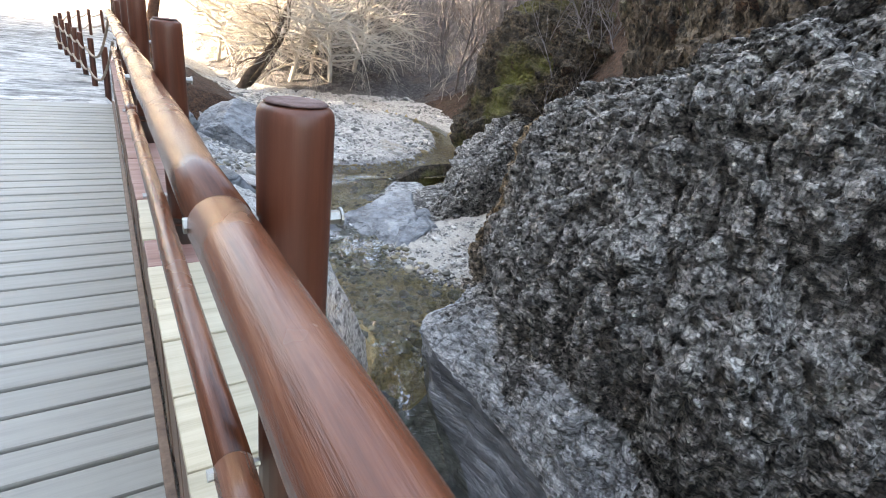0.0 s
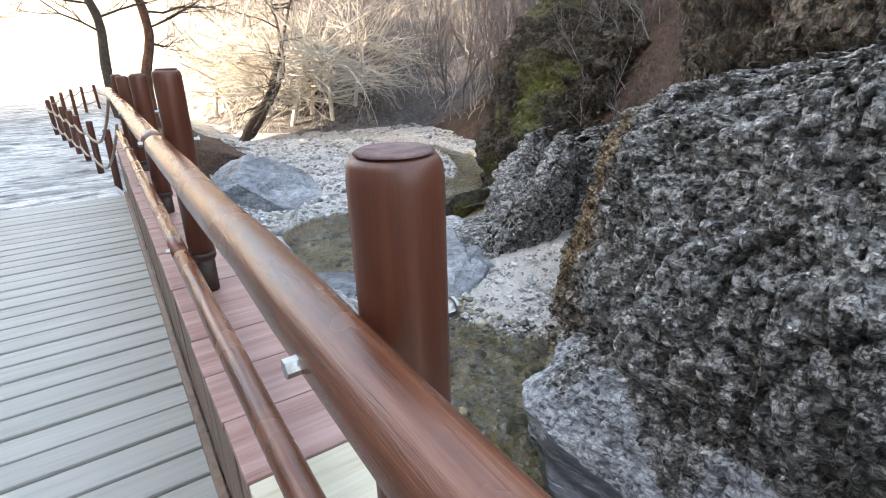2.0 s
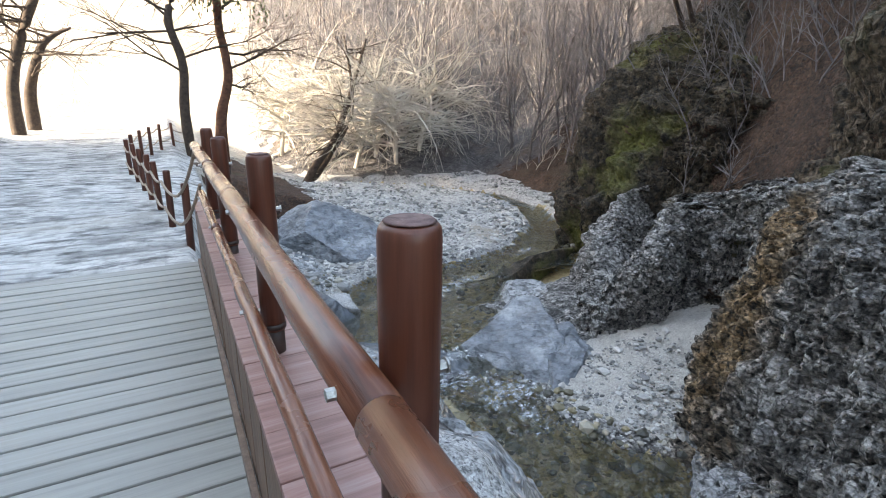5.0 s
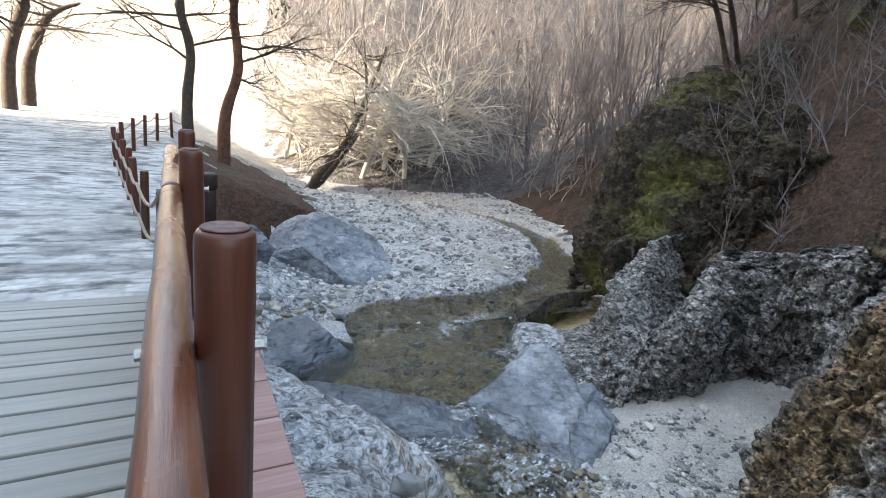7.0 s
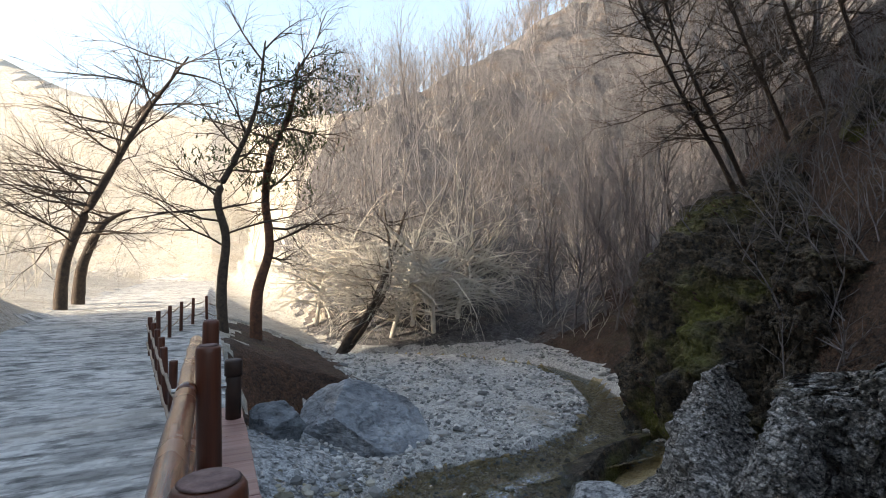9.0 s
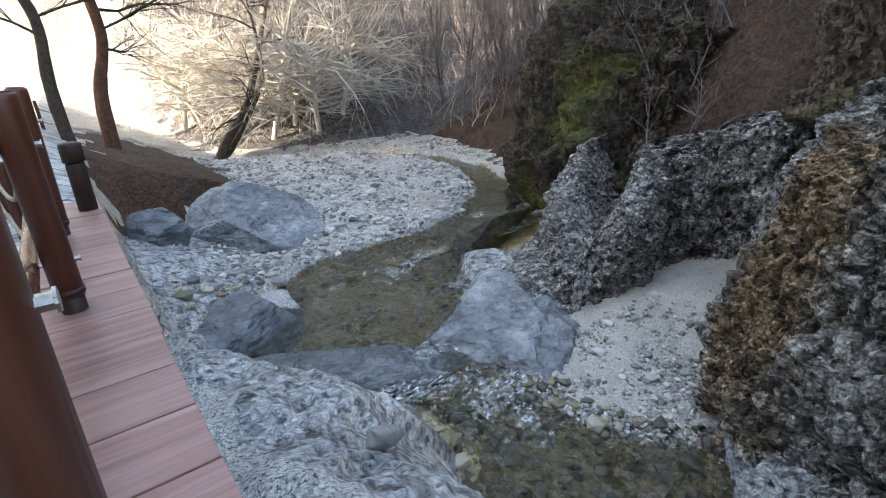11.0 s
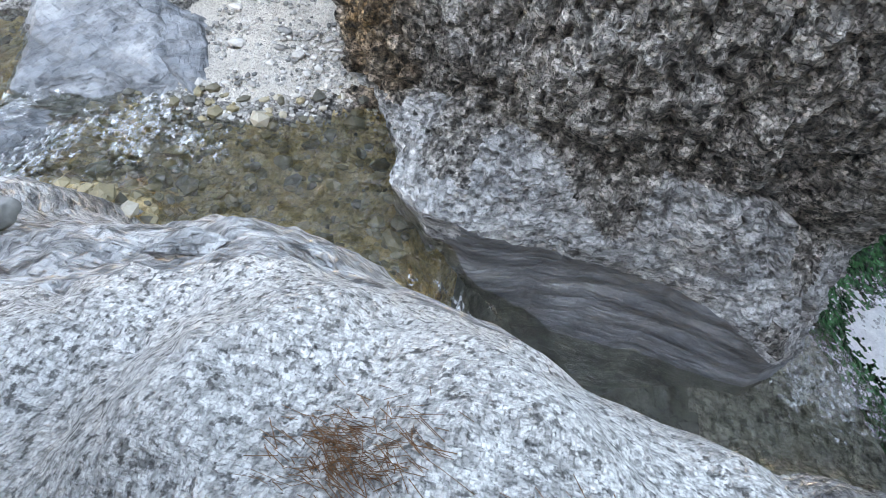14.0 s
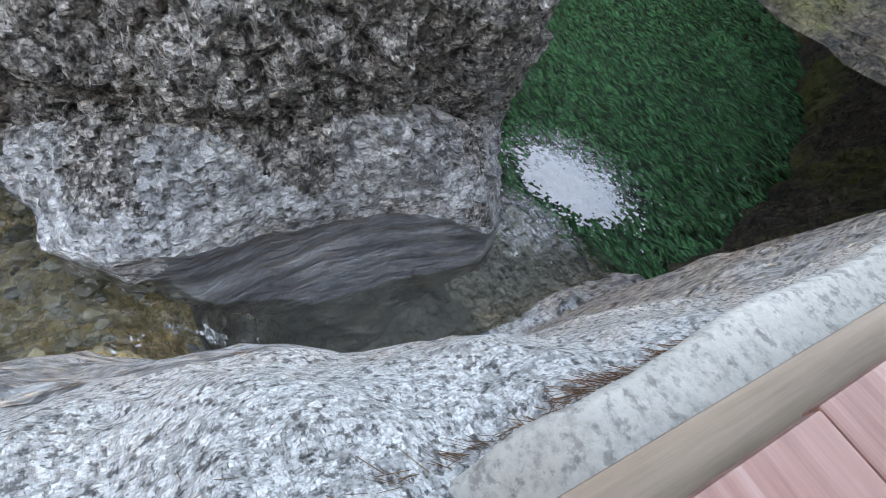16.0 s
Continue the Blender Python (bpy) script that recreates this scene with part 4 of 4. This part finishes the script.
# ---- loose stones ----
def stones(name, label, count, spot, size, mat, seed):
    rng = random.Random(seed)
    bm = bmesh.new()
    bmesh.ops.create_icosphere(bm, subdivisions=1, radius=1.0)
    base = [v.co.copy() for v in bm.verts]
    tris = [[v.index for v in f.verts] for f in bm.faces]
    bm.free()
    V, F = [], []
    made = 0
    while made < count:
        x, y = spot(rng)
        if x is None:
            continue
        s = size * rng.lognormvariate(0, 0.45)
        z = ground_height(x, y) + s * 0.15
        a = rng.uniform(0, 6.28)
        sx, sy, sz = s * rng.uniform(0.7, 1.4), s * rng.uniform(0.6, 1.0), s * rng.uniform(0.4, 0.7)
        i = len(V)
        for c in base:
            k = rng.uniform(0.75, 1.1)
            px, py = c.x * sx * k, c.y * sy * k
            V.append((x + px * math.cos(a) - py * math.sin(a), y + px * math.sin(a) + py * math.cos(a), z + c.z * sz * k))
        F += [(t[0] + i, t[1] + i, t[2] + i) for t in tris]
        made += 1
    return tagged(new(name, mesh_of(name, V, F, mat, False)), label, "stones", kind="stuff")


def on_bar(rng):
    x, y = rng.uniform(1.0, 11), rng.uniform(10.8, 21)
    if stream_distance(x, y) < 0.55 or hill(x, y) > 0.05 or (x < 3 and y > 14):
        return None, None
    return x, y


def on_beach(rng):
    y = rng.uniform(5.0, 7.2)
    x = interp(y, RIGHT_EDGE) + abs(rng.gauss(0, 1.2)) - 0.3
    return (x, y) if x < 6.4 else (None, None)


def in_bed(rng):
    y = rng.uniform(4.6, 11.6)
    x = rng.uniform(interp(y, LEFT_EDGE) - 0.1, interp(y, RIGHT_EDGE) + 0.2)
    return x, y


stones("gravel", "pale grey river stones on the gravel bar", 7500, on_bar, 0.036, STONE, 1)
stones("gravel", "pale pebbles on the small beach", 3000, on_beach, 0.018, STONE, 2)
stones("gravel", "brown and grey stones in the stream bed", 1500, in_bed, 0.045, STONE_WET, 3)


# ---- bridge ----
DECK_Z, LEDGE_IN, LEDGE_OUT, Y0, Y1 = -0.5, -0.115, 0.19, -5.0, 7.3
POSTS = [-4.1, -2.9, -1.7, -0.5, 0.75, 1.92, 3.32, 4.46, 5.77, 6.75]
SINK = [0, 0, 0, 0, -0.04, -0.01, 0.04, 0.01, -0.025, -0.03]
RAIL_X, RAIL_Z, LOW_Z, RAIL_R, LOW_R = -0.07, 0.505, 0.16, 0.033, 0.025


def rounded_post(bm, r, z0, z1, sides=20):
    pts = [(0, 0, z0), (0, 0, z1 - 0.022), (0, 0, z1 - 0.01), (0, 0, z1 - 0.004), (0, 0, z1)]
    return tube(bm, pts, [r, r, r * 0.97, r * 0.88, r * 0.55], sides)


def post_thing():
    t = thing("railing_post", "dark red-brown round timber post on the plank ledge", "post", "posts of the bridge railing")
    part("shaft", rounded_post(bmesh.new(), 0.0405, 0.075, 0.675), POST_WOOD, t, smooth=True)
    part("end_grain", tube(bmesh.new(), [(0, 0, 0.674), (0, 0, 0.6765)], [0.0335, 0.03], 20), END_GRAIN, t, "weathered greyish end of the post", True)
    part("base_sleeve", tube(bmesh.new(), [(0, 0, -0.05), (0, 0, 0.1)], [0.035, 0.035], 20), DARK_SLEEVE, t, "dark worn foot of the post", True)
    part("collar", tube(bmesh.new(), [(0, 0, 0.082), (0, 0, 0.1)], [0.043, 0.043], 20), DARK_SLEEVE, t, "raised ring", True)
    for z in (RAIL_Z, LOW_Z):
        bolt = part("bolt", tube(bmesh.new(), [(-0.112 if z == RAIL_Z else -0.104, 0, z), (0.052, 0, z)], [0.006, 0.007], 8), STEEL, t, "zinc-plated bolt")
        for x in ((-0.106 if z == RAIL_Z else -0.098), 0.046):
            part("nut", tube(bmesh.new(), [(x - 0.007, 0, z), (x + 0.007, 0, z)], [0.0085, 0.0085], 6), STEEL, bolt)
            part("washer", tube(bmesh.new(), [(x + 0.007, 0, z), (x + 0.01, 0, z)], [0.0115, 0.0115], 12), STEEL, bolt)
    return t


def rail_thing(name, y0, y1, z, r, seed, label):
    """One length of round rail with a cracked joint at its end."""
    t = thing(name, label, "rail", "rails of the bridge", at=(RAIL_X, y0, z))
    n = 14
    pts = [(0.004 * noise.noise(Vector((k * 0.7, seed, 0))), (y1 - y0) * k / n, 0.004 * noise.noise(Vector((k * 0.7, seed, 5)))) for k in range(n + 1)]
    part("bar", tube(bmesh.new(), pts, [r * (1 + 0.05 * noise.noise(Vector((k * 0.9, seed, 9)))) for k in range(n + 1)], 24, 0.002, seed), RAIL_WOOD, t, smooth=True)
    part("joint", tube(bmesh.new(), [(0, -0.006, 0), (0, 0.0, 0)], [r * 0.93, r * 0.93], 24), DARK_SLEEVE, t, "dark gap between two rail lengths", True)
    return t


def plank(parent, name, c, s, mat, bevel=0.004):
    ob = part(name, box(bmesh.new(), (0, 0, 0), s, bevel), mat, parent)
    ob.location = c
    return ob


def bridge():
    post = post_thing()
    post.location = (0, POSTS[0], 0)
    for k, y in enumerate(POSTS[1:]):
        ob = copy_thing(post, pose(0.004 * math.sin(k * 2.1), y, SINK[k + 1], 0.6 * math.sin(k * 1.7), 0.7 * math.cos(k * 2.3), 2.0 * math.sin(k * 1.9)))
        for piece in ob.children:
            if piece.name.startswith("bolt"):
                piece.location.z -= SINK[k + 1]
    for k, y in enumerate(POSTS[1:], 1):
        copy_thing(post, pose(-1.98, y, 0, 0, 0.5 * math.sin(k), 180))
    copy_thing(post, pose(-1.98, POSTS[0], 0, 0, 0, 180))
    cuts = [-5.0, -2.9, -0.45, 0.76, 3.24, 5.66, 7.0]
    for k, (a, b) in enumerate(zip(cuts, cuts[1:])):
        rail_thing("top_rail", a, b - 0.004, RAIL_Z, RAIL_R, k * 3.1, "thick varnished orange-brown round timber rail with grain")
        rail_thing("lower_rail", a, b - 0.004, LOW_Z, LOW_R, k * 3.1 + 50, "thin varnished orange-brown round timber rail")
    for z, r, name in ((RAIL_Z, RAIL_R, "top_rail"), (LOW_Z, LOW_R, "lower_rail")):
        t = rail_thing(name, -5.0, 7.0, z, r, z * 90, "varnished brown round timber rail across the deck")
        t.location.x = -1.98 + 0.07


def deck():
    rng = random.Random(4)
    d = tagged(new("bridge_deck"), "weathered grey deck boards with dark gaps", "bridge deck", kind="structure")
    wide = box(bmesh.new(), (0, 0, 0), (1.78, 0.133, 0.035), 0.009)
    narrow = box(bmesh.new(), (0, 0, 0), (1.78, 0.127, 0.035), 0.009)
    meshes = []
    for name, bm in (("board", wide), ("board", narrow)):
        me = bpy.data.meshes.new(name)
        bm.to_mesh(me)
        bm.free()
        me.materials.append(DECK_MAT)
        meshes.append(me)
    y, k = Y0, 0
    while y < Y1:
        w = (0.133, 0.127)[k % 2]
        ob = new("board", meshes[k % 2])
        ob.parent = d
        ob.location = (-1.015 + rng.uniform(-0.004, 0.004), y + w / 2, DECK_Z - 0.0175 + rng.uniform(-0.003, 0.002))
        ob.rotation_euler = (0, rng.uniform(-0.0015, 0.0015), rng.uniform(-0.002, 0.002))
        y += w + 0.016
        k += 1
    for x in (-1.8, -1.0, -0.25):
        plank(d, "joist", (x, (Y0 + Y1) / 2, DECK_Z - 0.1), (0.1, Y1 - Y0, 0.12), KERB_WOOD)


def ledge(x0, x1, inner, label):
    """The boxed-in kerb that carries the posts: cover planks, upright boards, trim and side beam."""
    rng = random.Random(9)
    g = tagged(new("plank_ledge"), label, "ledge", kind="structure")
    plank_mesh = bpy.data.meshes.new("cover_plank")
    bm = box(bmesh.new(), (0, 0, 0), (x1 - x0, 0.2, 0.028), 0.004)
    bm.to_mesh(plank_mesh)
    bm.free()
    plank_mesh.materials.append(RED_WOOD)
    pale_mesh = plank_mesh.copy()
    pale_mesh.materials[0] = PALE_WOOD
    y = Y0
    while y < Y1 + 0.1:
        pale = inner > x0 - 0.1 and x0 < -0.1 and x0 > -0.5 and (y + 0.1 < 1.75 and y > -0.9 or 1.95 < y + 0.1 < 2.4)
        ob = new("cover_plank", pale_mesh if pale else plank_mesh)
        ob.parent = g
        ob.location = ((x0 + x1) / 2 + rng.uniform(-0.003, 0.003), y + 0.1, -0.014 + rng.uniform(-0.0015, 0.0015))
        y += 0.2045
    y = Y0
    up = bpy.data.meshes.new("upright_board")
    bm = box(bmesh.new(), (0, 0, 0), (0.022, 0.142, 0.46), 0.003)
    bm.to_mesh(up)
    bm.free()
    up.materials.append(KERB_WOOD)
    while y < Y1 + 0.1:
        ob = new("upright_board", up)
        ob.parent = g
        ob.location = (inner + rng.uniform(-0.002, 0.002), y + 0.071, -0.262)
        y += 0.147
    side = 1 if inner < (x0 + x1) / 2 else -1
    plank(g, "base_trim", (inner - side * 0.03, (Y0 + Y1) / 2, DECK_Z + 0.025), (0.026, Y1 - Y0, 0.05), KERB_WOOD)
    outer = x1 - 0.005 if side > 0 else x0 + 0.005
    plank(g, "side_beam", (outer + side * 0.025, (Y0 + 3.65) / 2, -0.16), (0.06, 3.65 - Y0, 0.2), BEAM_WOOD)


bridge()
deck()
ledge(LEDGE_IN, LEDGE_OUT, LEDGE_IN + 0.014, "red-brown plank ledge with some pale new planks")
ledge(-2.16, -1.86, -1.874, "red-brown plank ledge across the deck")


# ---- path side ----
def fence():
    """Rope fence along the path beyond the bridge."""
    spots = [(-0.17, 8.1), (-0.31, 8.96), (-0.42, 9.8), (-0.53, 10.6), (-0.63, 11.4), (-0.74, 12.25), (-0.87, 13.1), (-0.85, 14.2), (-0.75, 15.3), (-0.6, 16.4), (-0.4, 17.5), (-0.1, 18.6), (0.3, 19.7)]
    first = thing("fence_post", "short dark brown round fence post by the path", "post", "posts of the rope fence")
    part("shaft", rounded_post(bmesh.new(), 0.036, -0.1, 0.62, 12), POST_WOOD, first, smooth=True)
    for k, (x, y) in enumerate(spots):
        z = ground_height(x, y)
        m = pose(x, y, z, 1.5 * math.sin(k * 2.2), 1.5 * math.cos(k * 1.3), 40 * k)
        if k == 0:
            first.matrix_basis = m
        else:
            copy_thing(first, m)
    for h in (0.5, 0.22):
        for (x0, y0), (x1, y1) in zip([(-0.02, 6.95)] + spots, spots):
            z0, z1 = ground_height(x0, y0) + h, ground_height(x1, y1) + h
            if y0 < 7.5:
                z0 = h
            pts = [(x0 + (x1 - x0) * u - 0.05, y0 + (y1 - y0) * u, z0 + (z1 - z0) * u - 0.22 * u * (1 - u)) for u in (0, 0.2, 0.4, 0.6, 0.8, 1)]
            r = thing("fence_rope", "pale pinkish rope sagging between fence posts", "rope", "ropes of the fence")
            part("strand", tube(bmesh.new(), pts, [0.014] * 6, 8), ROPE_WOOD, r, smooth=True)


fence()
corner = thing("corner_post", "dark stub post at the end of the plank ledge", "post", at=(0.13, 7.2, 0))
part("shaft", rounded_post(bmesh.new(), 0.045, 0.0, 0.26), DARK_SLEEVE, corner, smooth=True)
part("cap", rounded_post(bmesh.new(), 0.052, 0.26, 0.36), DARK_SLEEVE, corner, smooth=True)


# ---- white water ----
def foam(name, label, patches, seed, mat):
    """Broken white water: the cells of a fine grid where streaky noise is high. Patches: x, y, length, width, angle, cover."""
    V, F = [], []
    for x0, y0, length, width, angle, cover in patches:
        ca, sa = math.cos(radians(angle)), math.sin(radians(angle))
        step = 0.015
        nu, nv = int(length * 2.6 / step), int(width * 2.6 / step)
        keep = {}
        for a in range(nu):
            for b in range(nv):
                u, v = (a - nu / 2) * step, (b - nv / 2) * step
                fall = math.exp(-(u / length) ** 2 * 2 - (v / width) ** 2 * 2)
                n = 0.7 * fract(Vector((u * 7, v * 14, seed)), 4) + 0.6 * noise.noise(Vector((u * 16, v * 34, seed))) + 0.5 * noise.noise(Vector((u * 25, v * 30, seed)))
                if fall * cover + 0.62 * n > 0.38:
                    x, y = x0 + u * ca - v * sa, y0 + u * sa + v * ca
                    keep[a, b] = (x, y, max(-4.5, interp(sill(x, y), WATER_Z)) + 0.035 + 0.05 * fall * cover + 0.03 * n)
        ids = {}
        for key, p in keep.items():
            ids[key] = len(V)
            V.append(p)
        for a, b in keep:
            q = [(a, b), (a + 1, b), (a + 1, b + 1), (a, b + 1)]
            if all(c in ids for c in q):
                F.append([ids[c] for c in q])
    return tagged(new(name, mesh_of(name, V, F, mat)), label, "white water", kind="stuff")


foam("foam", "white broken water on the riffles", [(3.05, 7.1, 0.8, 0.4, 15, 0.8), (2.4, 7.7, 1.1, 0.4, -20, 0.8), (2.5, 8.05, 0.9, 0.16, 8, 0.8), (4.5, 10.5, 1.1, 0.25, 10, 0.7), (3.8, 10.2, 0.8, 0.35, 25, 0.6), (6.6, 11.5, 0.9, 0.2, 15, 0.6), (3.0, 6.6, 0.6, 0.3, 60, 0.6), (2.9, 8.15, 0.7, 0.2, -15, 0.7), (2.0, 8.3, 0.6, 0.16, -25, 0.7)], 5, LACE)
foam("chute_foam", "thin white streaks of water running down the chute", [(2.25, 4.1, 0.6, 0.16, 95, 0.5), (2.0, 3.9, 0.5, 0.08, 100, 0.5), (2.9, 0.6, 0.9, 0.8, 75, 0.9)], 8, LACE)
foam("plunge_foam", "bright white foam where the fall meets the pool", [(3.65, -0.95, 1.1, 0.75, 25, 1.6)], 6, FOAM)
foam("plunge_foam", "lacy foam drifting out over the green pool", [(3.85, -1.2, 1.5, 1.1, 25, 1.1)], 7, LACE)


# ---- pad and scraps on the shelf ----
def pad():
    """A strip of rough concrete between the bridge's beam and the rock."""
    xs, ys = np.linspace(0.235, 0.37, 9), np.arange(-4.5, 3.75, 0.04)
    V, F, n = [], [], 9
    for y in ys:
        for k, x in enumerate(xs):
            edge = 0.03 * noise.noise(Vector((0, y * 2.2, 1))) + 0.015 * noise.noise(Vector((0, y * 9, 4)))
            xx = x + edge * k / 8
            z = -0.31 - (0.34 if k == 8 else 0.02 if k == 7 else 0) + 0.008 * noise.noise(Vector((xx * 9, y * 9, 0))) - 0.25 * smooth(3.4, 3.75, y)
            V.append((xx, y, z))
    for j in range(len(ys) - 1):
        F += [(j * n + k, j * n + k + 1, (j + 1) * n + k + 1, (j + 1) * n + k) for k in range(n - 1)]
    return tagged(new("concrete_pad", mesh_of("concrete_pad", V, F, CONCRETE)), "strip of rough pale concrete beside the bridge", "pad", kind="structure")


pad()


def needles_heap(at, spread_xy, count, seed, label):
    rng = random.Random(seed)
    V, F = [], []
    ground_ob = bpy.data.objects["ground"]
    bpy.context.view_layer.update()
    for _ in range(count):
        x, y = at[0] + rng.gauss(0, spread_xy[0]), at[1] + rng.gauss(0, spread_xy[1])
        hit, spot, up, _ = ground_ob.ray_cast(Vector((x, y, 2)), Vector((0, 0, -1)))
        z = (spot.z if hit else -0.5) + 0.002 + rng.random() * 0.006
        a = rng.gauss(1.2, 0.4)
        d = Vector((math.cos(a), math.sin(a), rng.uniform(-0.05, 0.05))) * rng.uniform(0.03, 0.08)
        s = Vector((-math.sin(a), math.cos(a), 0)) * 0.0008
        if hit:
            d -= up * d.dot(up)
            s -= up * s.dot(up)
        o = Vector((x, y, z))
        i = len(V)
        V += [o - s, o + s, o + d + s, o + d - s, o + Vector((0, 0, 0.002)), o + d + Vector((0, 0, 0.002))]
        F += [(i, i + 3, i + 5, i + 4), (i + 1, i + 4, i + 5, i + 2), (i, i + 1, i + 2, i + 3)]
    return tagged(new("pine_litter", mesh_of("pine_litter", V, F, DRY_NEEDLE, False)), label, "litter", kind="stuff")


needles_heap((0.4, 4.12, 0), (0.05, 0.07), 330, 1, "dry red-brown pine needles on the rock shelf")
needles_heap((0.375, 3.2, 0), (0.008, 0.28), 260, 2, "dry pine needles along the edge of the pad")
